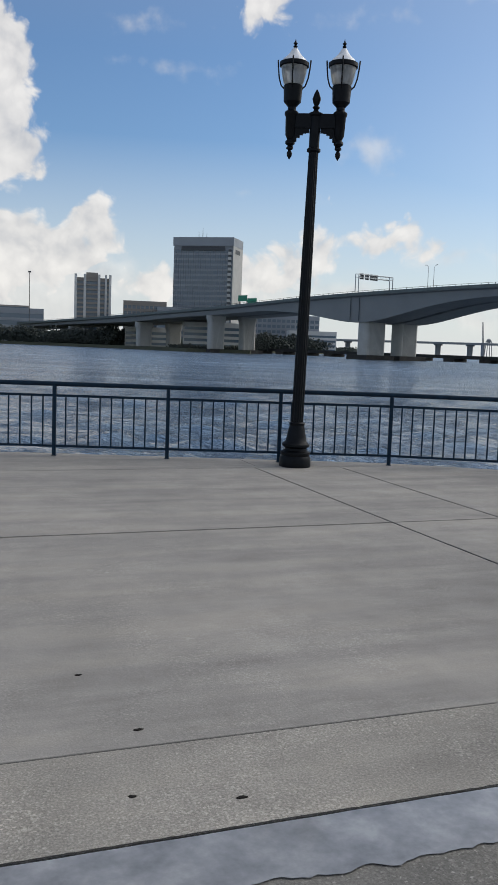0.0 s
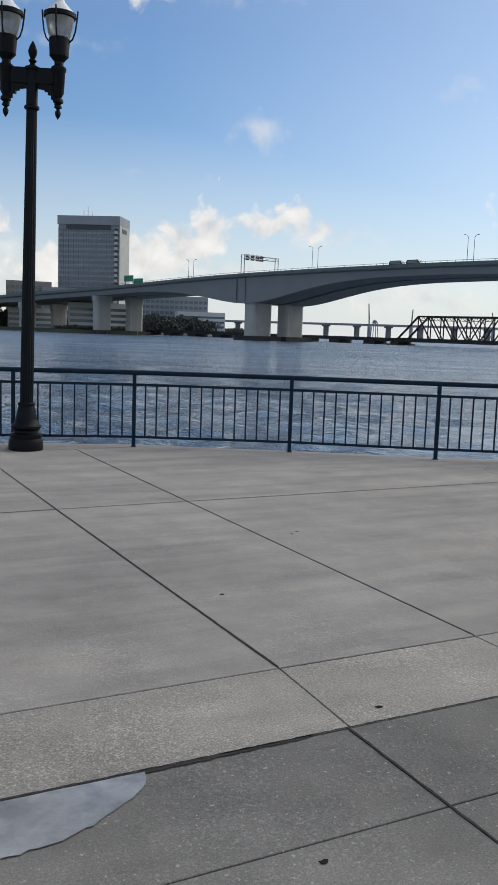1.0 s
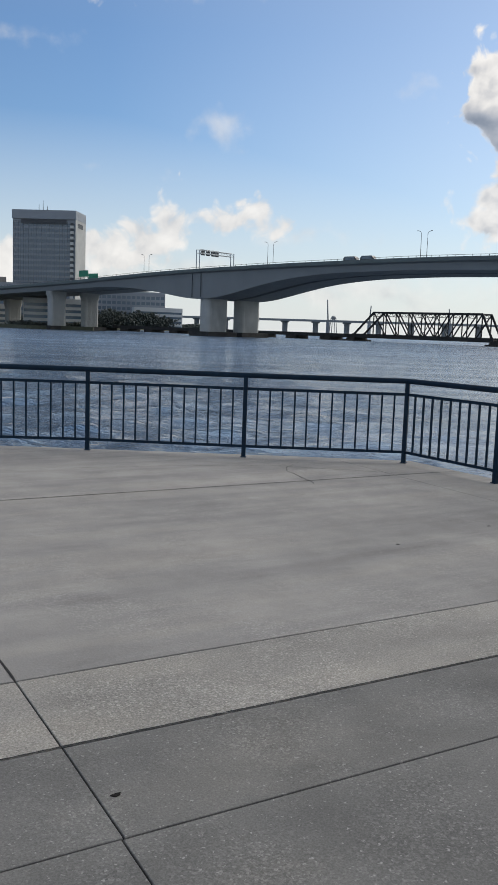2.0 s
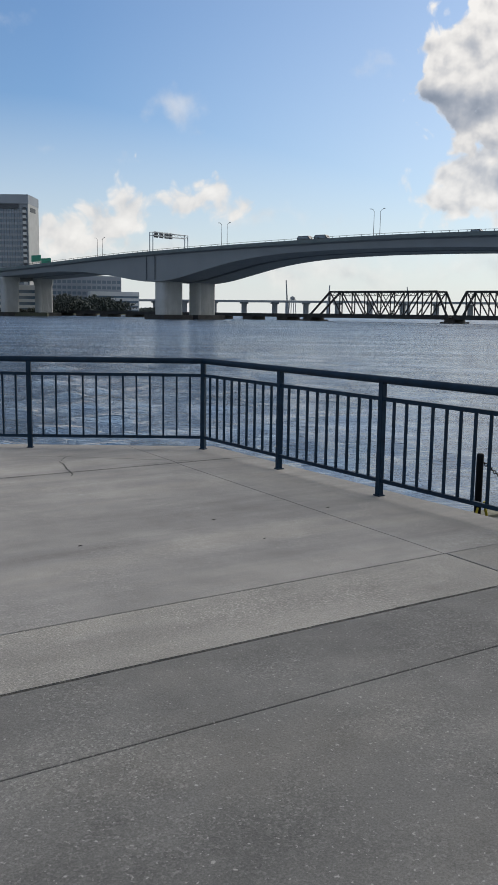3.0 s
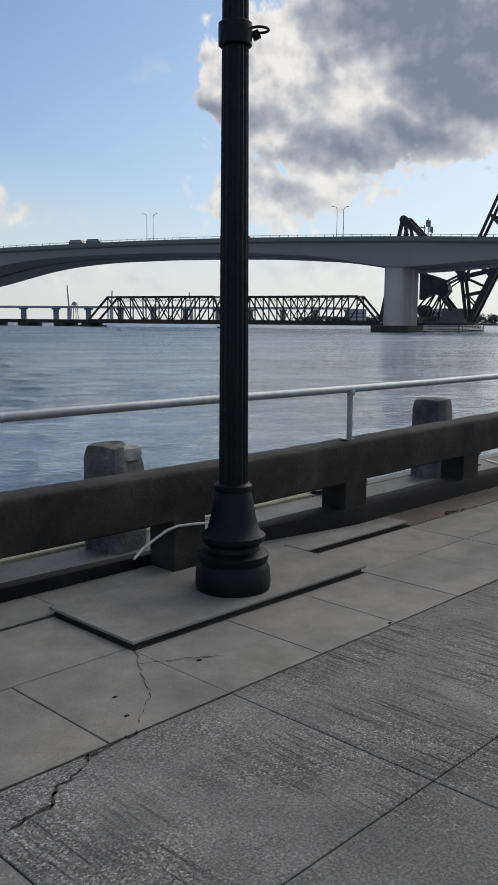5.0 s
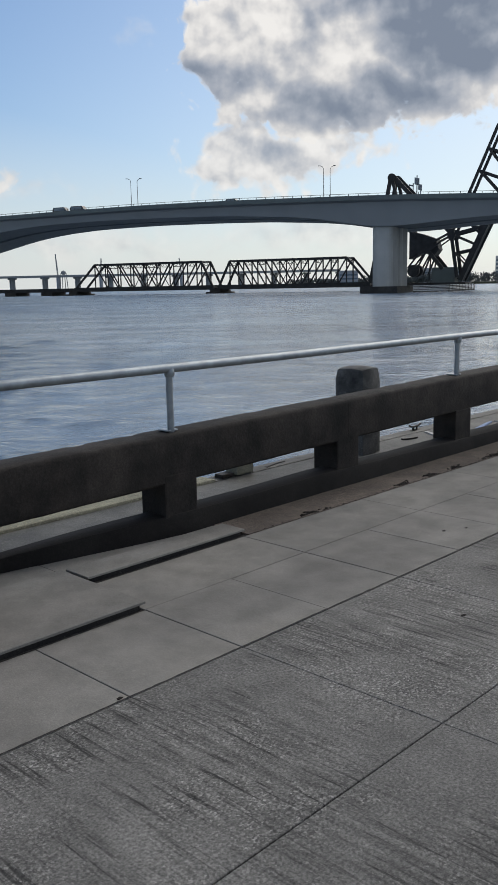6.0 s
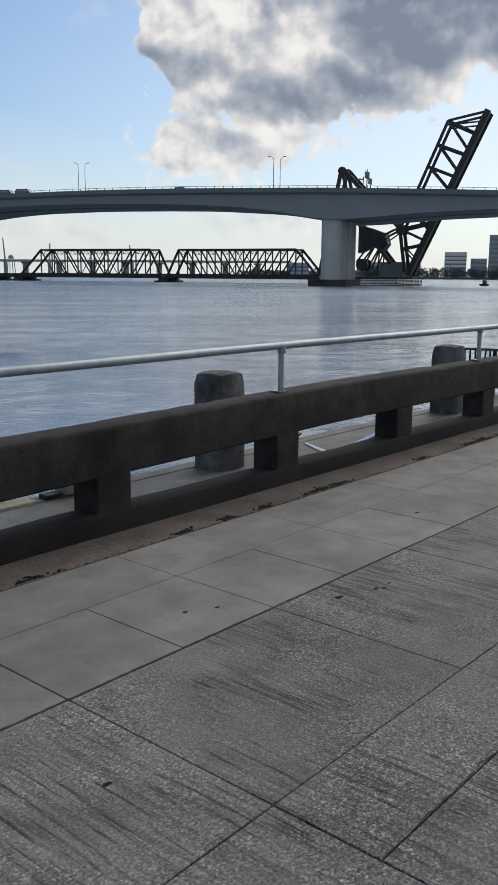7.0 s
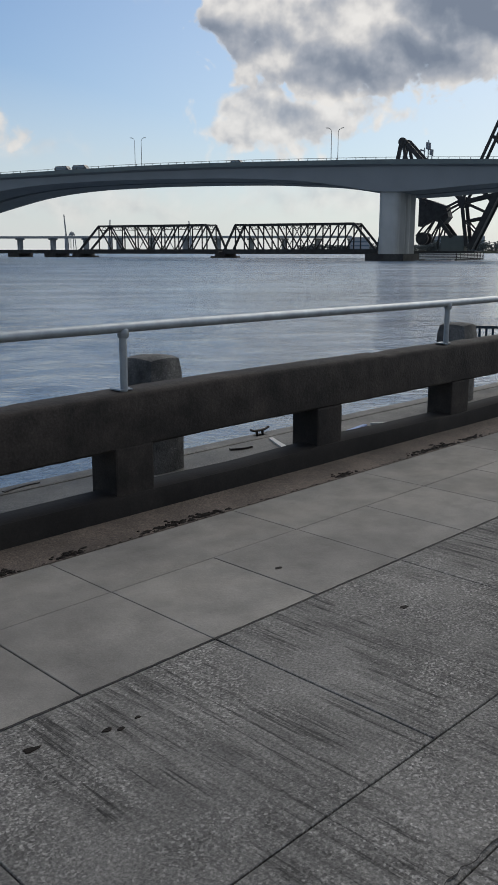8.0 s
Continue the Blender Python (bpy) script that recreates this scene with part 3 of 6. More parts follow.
def side_of(a, b, out):
    """The half plane left of the railing line a-b, pushed out."""
    d = (b - a).normalized()
    nx, ny = -d.y, d.x
    c = nx * a.x + ny * a.y
    if nx * 8 + ny * 4.5 > c:
        nx, ny, c = -nx, -ny, -c
    return (nx, ny, c + out)


HULL = [side_of(P["p1"], P["p4"], EDGE), side_of(P["p4"], P["p7"], EDGE), side_of(P["p7"], P["p10"], EDGE)]
WALL_Y = 4.15


def build_ground():
    base = root("pavement", (0, 0, -0.03), "concrete riverside pavement cut into slabs by dark joints", "pavement", kind="structure")
    bm = bmesh.new()
    plat = clip_poly([(-60, 3.9), (13.6, 3.9), (13.6, 40), (-60, 40)], HULL)
    prism(bm, plat, -2.6, -0.006)
    part("quay_body", bm, "joint", base)
    bm = bmesh.new()
    prism(bm, [(-60, -14), (110, -14), (110, 4.5), (14.0, 4.5), (14.0, 4.68), (-60, 4.68)], -2.6, -0.0085)
    part("walkway_body", bm, "joint", base)
    g, gy = 0.004, 0.0065
    count = 0

    def slab(x0, x1, y0, y1, mat, z=0.0, clip=()):
        fine = mat in ("aggregate", "strip")
        g, gy = (0.0022, 0.003) if fine else (0.0045, 0.008) if mat == "platform" else (0.0035, 0.0045)
        (a0, a1), (b0, b1) = [x if isinstance(x, tuple) else (x, x) for x in (x0, x1)]
        poly = clip_poly([(a0 + g, y0 + gy), (b0 - g, y0 + gy), (b1 - g, y1 - gy), (a1 + g, y1 - gy)], clip)
        if len(poly) < 3:
            return
        bm = bmesh.new()
        slab_mesh(bm, poly, z - 0.014 if z > 0.01 else -0.12, z + random.uniform(-0.0015, 0.0015), 0.003)
        part("slab", bm, mat, base)
        if z > 0.01:
            # dark inset box paints the shade in the slab's undercut
            bm = bmesh.new()
            box(bm, x0 + 0.025, x1 - 0.025, y0 + 0.025, y1 - 0.025, -0.1, z - 0.012)
            part("bedding", bm, "joint", base, "dark filler for the shade under the raised slab")

    def row(xs, y0, y1, mat, clip=()):
        for a, b in zip(xs, xs[1:]):
            slab(a, b, y0, y1, mat, clip=clip)

    far_left = [-60, -30, -16, -9, -2]
    row(far_left + [(5.0, 4.92), (6.355, 6.28), 12.16, 13.6], 8.99, 13.0, "platform", HULL)
    row(far_left + [(5.105, 5.0), (6.435, 6.355), 12.14, 13.6], 4.735, 8.99, "platform", HULL)
    row([-60, -25, -8, 5.0, 9.0], 13.0, 36, "platform", HULL)
    row(far_left + [(5.075, 5.105), (6.44, 6.435), 12.15], 4.01, 4.735, "band")
    slab(12.16, 13.505, 4.01, 4.735, "corner")
    slab(13.505, 14.9, 4.01, 4.66, "strip")
    slab(14.9, 16.86, 4.075, 4.5, "strip")
    slab(16.86, 18.2, 4.075, 4.4, "strip")
    row(far_left + [5.06, 6.44, 12.13], 3.315, 4.01, "walk")
    slab(12.13, 13.49, 3.315, 4.01, "walk")
    slab(13.49, 14.79, 3.315, 4.01, "strip")
    row(far_left + [5.06, 6.43, 12.06], -2.4, 3.315, "walk")
    slab(12.06, 13.40, -2.4, 3.315, "walk")
    slab(13.40, 14.10, 2.54, 3.312, "strip")
    slab(14.10, 14.79, 2.54, 3.312, "strip")
    # raised slab round the second lamp, and its neighbour along the wall
    slab(14.79, 16.83, 3.27, 4.07, "strip", 0.045)
    slab(16.86, 18.19, 3.84, 4.07, "strip", 0.04)
    small = [14.79, 15.47, 16.14, 16.82] + [18.15 + 0.676 * k for k in range(-1, 100)]
    row(small, 2.535, 3.27, "strip")
    row([16.82] + [18.15 + 1.352 * k for k in range(0, 50)], 3.27, 3.82, "strip")
    wide = [13.40, 14.79, 16.82] + [18.15 + 1.352 * k for k in range(0, 8)] + [29.0 + 3.4 * k for k in range(0, 14)]
    row(wide, 1.443, 2.535, "aggregate")
    row([13.40, 14.79, 16.82, 18.15], -2.4, 1.443, "aggregate")
    row([18.15, 19.52, 21.55, 25, 30, 40, 60, 110], 1.02, 1.443, "aggregate")
    row([18.15, 19.52, 21.55, 25, 30, 40, 60, 110], -2.4, 1.02, "aggregate")
    for a, b in zip([-60, -40, -20, 0, 20, 40, 60, 80], [-40, -20, 0, 20, 40, 60, 80, 110]):
        slab(a, b, -14, -2.4, "walk")
    # dirt strip along the foot of the wall
    bm = bmesh.new()
    box(bm, 18.2, 110, 3.82, WALL_Y + 0.12, -0.1, 0.004)
    solid("dirt_strip", bm, "sand", "reddish sandy dirt along the foot of the wall", "dirt", kind="structure")
    # land behind the walk
    bm = bmesh.new()
    prism(bm, [(-3000, -3000), (3000, -3000), (3000, -14), (-3000, -14)], -2.6, -0.04)
    solid("ground", bm, "walk", "plain paved ground behind the riverside walk", "ground", kind="structure")


build_ground()


def build_apron():
    bm = bmesh.new()
    box(bm, 13.42, 120, 4.5, 8.0, -2.4, -0.9)
    solid("apron", bm, "apron", "low wet concrete apron below the river wall", "quay", kind="structure")
    bm = bmesh.new()
    box(bm, 13.45, 21.9, 8.0, 8.28, -2.4, -0.86, 0.03)
    solid("apron_edge", bm, "edge", "pale worn concrete edge of the apron", "kerb", kind="structure")
    bm = bmesh.new()
    box(bm, 21.9, 120, 8.0, 8.26, -2.4, -0.885, 0.03)
    solid("apron_edge_wet", bm, "apron", "wet grey sunken edge of the apron", "kerb", kind="structure")


build_apron()


# ---- river wall: beam on short legs over a kerb ----
def build_wall():
    w = root("river_wall", (13.95, 4.2, 0), "weathered concrete beam wall on short legs, darkened for shade", "wall", kind="structure")
    bm = bmesh.new()
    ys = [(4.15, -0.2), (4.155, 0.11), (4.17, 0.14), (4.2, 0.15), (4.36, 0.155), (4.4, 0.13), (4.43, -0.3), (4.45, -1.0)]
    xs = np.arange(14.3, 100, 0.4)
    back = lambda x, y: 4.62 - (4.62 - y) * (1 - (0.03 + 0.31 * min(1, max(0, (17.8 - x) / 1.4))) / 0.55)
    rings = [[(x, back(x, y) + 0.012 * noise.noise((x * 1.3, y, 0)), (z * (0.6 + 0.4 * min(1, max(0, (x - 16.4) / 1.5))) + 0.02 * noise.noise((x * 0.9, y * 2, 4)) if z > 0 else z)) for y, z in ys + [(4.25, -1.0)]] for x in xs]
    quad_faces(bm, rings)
    part("kerb", bm, "shaded_wet_kerb", w, "damp concrete kerb, blackened for the shade under the beam", True)
    bm = bmesh.new()
    box(bm, -0.15, 0.15, -0.13, 0.13, -0.05, 0.44, 0.015)
    leg = mesh_of(bm, "leg", "weathered")
    legs = [14.12 + 1.905 * k for k in range(44)]
    for x in legs:
        share("leg", leg, w, (x + 0.1, 4.36, 0) if x < 15 else (x, 4.33, 0))
    # beam lengths butt over every second leg
    ends = [14.06] + [legs[k] for k in range(3, 44, 4)] + [legs[-1] + 0.2]
    for i, (a, b) in enumerate(zip(ends, ends[1:])):
        bm = bmesh.new()
        prof = [(4.215, 0.405), (4.2, 0.42), (4.2, 0.58), (4.2, 0.72), (4.208, 0.74), (4.222, 0.748), (4.3, 0.752), (4.405, 0.755), (4.43, 0.74), (4.435, 0.71), (4.435, 0.41)]
        n = max(2, int((b - a) / 0.06))
        rings = []
        for k in range(n + 1):
            x = a + 0.001 + (b - a - 0.002) * k / n
            dz = 0.085 * min(1, max(0, (x - 16.5) / 6)) - 0.056
            rings.append([(x, y + 0.005 * noise.noise((x * 2.1, y * 3, z * 5)), z + dz + 0.004 * noise.noise((x * 0.7, y * 2, 3)) + 0.003 * noise.noise((x * 9.3, y * 9, 2)) - 0.02 * max(0, noise.noise((x * 6.1, 7, z * 2)) - 0.3) * (1 if z > 0.7 else 0)) for y, z in prof])
        quad_faces(bm, rings)
        part("beam", bm, "weathered", w, "", True)
    return legs


LEGS = build_wall()


def build_pipe_rail():
    r = root("pipe_rail", (14.05, 4.30, 0.735), "galvanised steel pipe handrail on top of the wall", "handrail")
    posts = [14.05, 17.93, 21.74, 25.40] + [29.2 + 3.8 * k for k in range(16)]
    bm = bmesh.new()
    n = 60
    pts = [(14.05 + (75 - 14.05) * k / n, 4.285, 1.158 + 0.004 * math.sin(k)) for k in range(n + 1)]
    tube(bm, pts, 0.031, 12)
    part("top_pipe", bm, "galv", r, "", True)
    bm = bmesh.new()
    lathe(bm, (0, 0, 0), [(0.024, -0.09), (0.024, 0.37)], 12)
    post = mesh_of(bm, "post", "galv", None, True)
    bm = bmesh.new()
    box(bm, -0.05, 0.05, -0.05, 0.05, 0, 0.01, 0.003)
    plate = mesh_of(bm, "base_plate", "galv")
    bm = bmesh.new()
    lathe(bm, (0, 0, 0), [(0.03, 0), (0.036, 0.01), (0.036, 0.05), (0.03, 0.06)], 12)
    collar = mesh_of(bm, "collar", "galv", None, True)
    for x in posts:
        share("post", post, r, (x, 4.29, 0.74 + 0.05 * min(1, max(0, (x - 17.5) / 5))))
        share("base_plate", plate, r, (x, 4.32, 0.701 + 0.085 * min(1, max(0, (x - 16.5) / 6))))
        share("collar", collar, r, (x, 4.285, 1.098))
    bm = bmesh.new()
    lathe(bm, (14.05, 4.285, 1.158 - 0.036), [(0.012, 0), (0.03, 0.008), (0.038, 0.036), (0.03, 0.064), (0.012, 0.072)], 12)
    part("end_cap", bm, "galv", r, "", True)


build_pipe_rail()


# ---- dark railing round the platform ----
def build_railing(name, label, posts, start=()):
    r = root(name, posts[0], label, "railing")
    bm = bmesh.new()
    box(bm, -0.028, 0.028, -0.028, 0.028, -0.02, 1.085, 0.004)
    post = mesh_of(bm, "post", "rail")
    bm = bmesh.new()
    box(bm, -0.04, 0.04, -0.04, 0.04, 0, 0.012, 0.003)
    plate = mesh_of(bm, "base_plate", "rail")
    bm = bmesh.new()
    box(bm, -0.011, 0.011, -0.011, 0.011, 0.16, 0.925)
    slim = mesh_of(bm, "baluster", "rail")
    for i, p in enumerate(posts):
        q = posts[min(i + 1, len(posts) - 1)] - posts[max(i - 1, 0)]
        ang = math.degrees(math.atan2(q.y, q.x))
        share("post", post, r, p, ang)
        share("base_plate", plate, r, p, ang)
    for a, b in zip(posts, posts[1:]):
        up = lambda z: (a + Vector((0, 0, z)), b + Vector((0, 0, z)))
        bm = bmesh.new()
        bar(bm, *up(0.925), 0.03, 0.038)
        part("middle_rail", bm, "rail", r)
        bm = bmesh.new()
        bar(bm, *up(0.15), 0.03, 0.036)
        part("bottom_rail", bm, "rail", r)
        d = b - a
        n = max(1, round(d.length / 0.168))
        ang = math.degrees(math.atan2(d.y, d.x))
        if d.length > 0.6:
            for k in range(1, n):
                share("baluster", slim, r, a + d * (k / n), ang)
    bm = bmesh.new()
    tube(bm, [p + Vector((0, 0, 1.103)) for p in [*start, *posts]], 0.036, 14)
    part("top_rail", bm, "rail", r, "", True)
    return r


def along(a, b, n):
    return [a + (b - a) * (k / n) for k in range(n)]


d1 = (P["p4"] - P["p1"]) / 3
run = [P["p1"] + d1 * k for k in range(-9, 3)] + [P["p4"], Vector((9.25, 12.01, 0)), Vector((11.04, 10.835, 0))] + along(P["p7"], P["p10"], 3) + [P["p10"]]
build_railing("railing", "dark blue-green steel railing with slim upright balusters", run)
build_railing("short_railing", "short dark steel railing between platform corner and wall", [Vector((13.10, 4.73, 0)), P["p11"], P["p12"]], [P["p10"] - Vector((0, 0.034, 0))])


# ---- lamp posts ----
def build_lamp(at, arm_turn, label):
    x, y, z = at
    L = root("street_lamp", at, label, "street lamp", "riverside lamp posts")
    bm = bmesh.new()
    lathe(bm, at, [(0.235, 0), (0.24, 0.03), (0.235, 0.13), (0.215, 0.17), (0.225, 0.20), (0.225, 0.225), (0.17, 0.25), (0.165, 0.28), (0.205, 0.315), (0.205, 0.345),
                   (0.165, 0.375), (0.145, 0.45), (0.125, 0.56), (0.11, 0.62), (0.118, 0.635), (0.118, 0.66), (0.1, 0.675)], 32)
    part("base", bm, "lamp", L, "", True)
    bm = bmesh.new()
    lathe(bm, at, [(0.092, 0.67), (0.088, 1.8), (0.08, 3.2), (0.07, 4.66)], 64, 16, 0.09)
    part("pole", bm, "lamp", L, "", True)
    bm = bmesh.new()
    lathe(bm, (x, y, z + 4.59), [(0.07, 0), (0.1, 0.02), (0.1, 0.05), (0.075, 0.07), (0.075, 0.5), (0.1, 0.52), (0.1, 0.55), (0.05, 0.57), (0.03, 0.60), (0.055, 0.63), (0.03, 0.66),
                                 (0.05, 0.70), (0.062, 0.75), (0.04, 0.82), (0.008, 0.88)], 20)
    part("capital", bm, "lamp", L, "", True)
    d = Vector((math.cos(radians(arm_turn)), math.sin(radians(arm_turn)), 0))
    o = Vector((x, y, 0))
    bm = bmesh.new()
    bar(bm, o - d * 0.36 + Vector((0, 0, z + 5.03)), o + d * 0.36 + Vector((0, 0, z + 5.03)), 0.09, 0.2)
    for s in (-1, 1):
        for k in range(6):
            h = 0.06 + 0.2 * (k / 5) ** 2
            bar(bm, o + d * s * (0.08 + 0.045 * k) + Vector((0, 0, z + 4.93 - h / 2)), o + d * s * (0.125 + 0.045 * k) + Vector((0, 0, z + 4.93 - h / 2)), 0.055, h)
    part("cross_arm", bm, "lamp", L)
    for s in (-1, 1):
        c = o + d * s * 0.35
        bm = bmesh.new()
        lathe(bm, c + Vector((0, 0, z + 4.49)), [(0.004, 0), (0.035, 0.05), (0.04, 0.09), (0.02, 0.13), (0.05, 0.15), (0.05, 0.17), (0.03, 0.19), (0.07, 0.22), (0.07, 0.25), (0.045, 0.28),
                                             (0.075, 0.34), (0.085, 0.6), (0.1, 0.62), (0.1, 0.66), (0.06, 0.69), (0.06, 0.72)], 18)
        part("pendant", bm, "lamp", L, "", True)
        lum = c + Vector((0, 0, z + 5.17))
        bm = bmesh.new()
        lathe(bm, lum, [(0.06, 0), (0.06, 0.05), (0.105, 0.10), (0.125, 0.12), (0.138, 0.34), (0.12, 0.36)], 20)
        lantern = part("lantern_pot", bm, "lamp", L, "", True)
        bm = bmesh.new()
        lathe(bm, lum + Vector((0, 0, 0.34)), [(0.118, 0.0), (0.145, 0.05), (0.172, 0.16), (0.19, 0.275)], 24)
        part("globe", bm, "globe", lantern, "frosted ribbed glass globe", True)
        bm = bmesh.new()
        lathe(bm, lum + Vector((0, 0, 0.60)), [(0.195, 0), (0.212, 0.01), (0.212, 0.06), (0.195, 0.07)], 24)
        part("band", bm, "lamp", lantern, "", True)
        bm = bmesh.new()
        lathe(bm, lum + Vector((0, 0, 0.67)), [(0.19, 0), (0.165, 0.035), (0.115, 0.08), (0.075, 0.125), (0.045, 0.175), (0.035, 0.19)], 24)
        part("lid", bm, "lid_glass", lantern, "pale glass dome lid", True)
        bm = bmesh.new()
        lathe(bm, lum + Vector((0, 0, 0.85)), [(0.036, 0), (0.02, 0.025), (0.032, 0.04), (0.012, 0.055), (0.032, 0.08), (0.012, 0.1), (0.003, 0.14)], 12)
        part("finial", bm, "lamp", lantern, "", True)
        for k in range(4):
            a = k * math.pi / 2 + radians(arm_turn)
            e = Vector((math.cos(a), math.sin(a), 0))
            bm = bmesh.new()
            tube(bm, [lum + e * r + Vector((0, 0, h)) for r, h in ((0.125, 0.30), (0.175, 0.35), (0.208, 0.45), (0.226, 0.58), (0.236, 0.70))], 0.011, 6)
            part("strap", bm, "lamp", lantern)
    return L


first = build_lamp((5.60, 13.1, 0), -27, "black cast-iron twin street lamp with frosted globes by the railing")
first.rotation_euler = (radians(1.1), radians(0.65), 0)
second = build_lamp((15.84, 3.585, 0.045), -20, "black cast-iron twin street lamp on a raised slab")
bm = bmesh.new()
lathe(bm, (15.84, 3.585, 3.30), [(0.085, 0), (0.1, 0.01), (0.1, 0.13), (0.085, 0.14)], 20)
collar = part("collar", bm, "lamp", second, "", True)
bm = bmesh.new()
lug = Vector((15.84, 3.585, 3.40)) + Vector((0.72, -0.69, 0)) * 0.14
tube(bm, [lug + Vector((0.72, -0.69, 0)) * 0.055 * math.cos(a) + Vector((0.69, 0.72, 0)) * 0.055 * math.sin(a) for a in np.linspace(0, math.tau, 17)], 0.008, 6)
bar(bm, Vector((15.84, 3.585, 3.36)) + Vector((0.072, -0.069, 0)), lug + Vector((0, 0, -0.02)), 0.025, 0.05)
part("ring", bm, "lamp", collar)


# ---- bollards and mooring gear on the apron ----
def build_bollard(x, y, turn, high, label, chipped):
    b = root("bollard", (x, y, -0.9), label, "bollard", "mooring bollards on the apron")
    bm = bmesh.new()
    bmesh.ops.create_cube(bm, size=1)
    bmesh.ops.scale(bm, verts=bm.verts, vec=(0.55, 0.55, high))
    bmesh.ops.subdivide_edges(bm, edges=bm.edges, cuts=6, use_grid_fill=True)
    rot = Matrix.Rotation(radians(turn), 3, "Z")
    for v in bm.verts:
        c = v.co
        rx, ry = c.x / 0.275, c.y / 0.275
        t = (c.z + high / 2) / high
        k = 1 - 0.10 * min(1, (rx * rx * ry * ry))
        top = max(0, t - 0.82) / 0.18
        k *= 1 - 0.12 * top * top
        c.x, c.y = c.x * k, c.y * k
        if top > 0.9:
            c.z -= 0.05 * (rx * rx + ry * ry) / 2
        w = noise.noise((c.x * 6 + x, c.y * 6, c.z * 4))
        c.x, c.y = c.x * (1 + 0.04 * w), c.y * (1 + 0.04 * w)
        if chipped and t > 0.75 and rx > -0.2 and ry < 0.3:
            c.z -= 0.07 * max(0, 0.6 + w)
            c.y += 0.05
        v.co = rot @ c + Vector((x, y, -0.9 + high / 2))
    part("body", bm, "bollard", b, "", True)
    if chipped:
        bm = bmesh.new()
        rng = random.Random(3)
        ring = [(0.22, -0.02), (0.235, -0.2), (0.17, -0.265), (0.06, -0.25), (-0.06, -0.268), (-0.15, -0.25), (-0.1, -0.12), (0.06, -0.02)]
        rings = []
        for grow, z in ((0.8, high - 0.19), (0.97, high - 0.12), (0.95, high - 0.06), (0.7, high - 0.035)):
            rings.append([rot @ Vector((0.04 + (p - 0.04) * grow * rng.uniform(0.96, 1.04), -0.14 + (q + 0.14) * grow * rng.uniform(0.97, 1.03), 0)) + Vector((x, y, -0.9 + z + rng.uniform(-0.03, 0.01))) for p, q in ring])
        quad_faces(bm, rings)
        part("broken_top", bm, "mortar", b, "pale freshly broken concrete", False)


build_bollard(18.02, 7.72, 8, 1.24, "chipped square concrete bollard with a pale broken top", True)
build_bollard(24.78, 7.78, 4, 1.35, "mottled grey square concrete bollard with rounded top", False)
build_bollard(31.45, 7.82, 6, 1.33, "mottled grey square concrete bollard with rounded top", False)


def build_cleat(x, y):
    c = root("mooring_cleat", (x, y, -0.9), "rusty iron mooring cleat on the apron", "cleat")
    bm = bmesh.new()
    for s in (-0.08, 0.08):
        rod(bm, (x + s * 0.7, y, -0.9), (x + s * 0.7, y, -0.825), 0.018, 8)
    tube(bm, [(x - 0.18, y, -0.79), (x - 0.11, y, -0.815), (x, y, -0.82), (x + 0.11, y, -0.815), (x + 0.18, y, -0.79)], 0.017, 8)
    box(bm, x - 0.1, x + 0.1, y - 0.045, y + 0.045, -0.9, -0.885)
    part("horn", bm, "chain", c, "", True)


build_cleat(26.95, 8.14)


def build_mooring_post():
    o = (14.95, 7.05, -0.9)
    p = root("mooring_post", o, "black mooring post with a yellow strap on the apron", "post")
    bm = bmesh.new()
    lathe(bm, o, [(0.08, 0), (0.08, 0.03), (0.04, 0.04), (0.04, 1.03), (0.042, 1.05), (0.036, 1.08), (0.02, 1.09)], 14)
    part("post", bm, "lamp", p, "", True)
    bm = bmesh.new()
    tube(bm, [(o[0] + 0.045, o[1] - 0.05, -0.36), (o[0] + 0.08, o[1] - 0.06, -0.5), (o[0] + 0.13, o[1] - 0.05, -0.7), (o[0] + 0.1, o[1] - 0.08, -0.88)], 0.016, 6)
    tube(bm, [(o[0] - 0.05, o[1] - 0.05, -0.42), (o[0] - 0.12, o[1] - 0.06, -0.6), (o[0] - 0.14, o[1] - 0.05, -0.88)], 0.014, 6)
    part("strap", bm, "yellow", p, "bright yellow webbing strap")
    ch = root("chain", (14.99, 7.05, 0.08), "dark rusty chain hanging from post to bollard", "chain")
    a, b = Vector((14.99, 7.05, 0.09)), Vector((17.95, 7.58, -0.1))
    n = 64
    bm = bmesh.new()
    for k in range(n):
        t = (k + 0.5) / n
        c = a.lerp(b, t) - Vector((0, 0, 1.7 * t * (1 - t)))
        t2 = t + 0.5 / n
        e = a.lerp(b, t2) - Vector((0, 0, 1.7 * t2 * (1 - t2)))
        d = (e - c).normalized()
        s = d.cross(Vector((0, 1, 0.2))).normalized() if k % 2 else Vector((0, 1, 0.1))
        tube(bm, [c + d * 0.03 * math.cos(q) + s * 0.017 * math.sin(q) for q in np.linspace(0, math.tau, 9)], 0.006, 4)
    part("links", bm, "chain", ch)


build_mooring_post()
bm = bmesh.new()
tube(bm, [(15.50, 4.16, 0.175), (15.59, 4.18, 0.225), (15.70, 4.185, 0.27), (15.80, 4.185, 0.31), (15.9, 4.185, 0.325), (16.05, 4.185, 0.315), (16.22, 4.185, 0.295)], 0.009, 8)
solid("hose", bm, "rope", "pale ribbed hose draped along the foot of the wall", "hose", smooth=True)
bm = bmesh.new()
tube(bm, [(16.2 + 0.2 * k, 7.3 + 0.08 * math.sin(k * 1.3), -0.893) for k in range(6)], 0.006, 6)
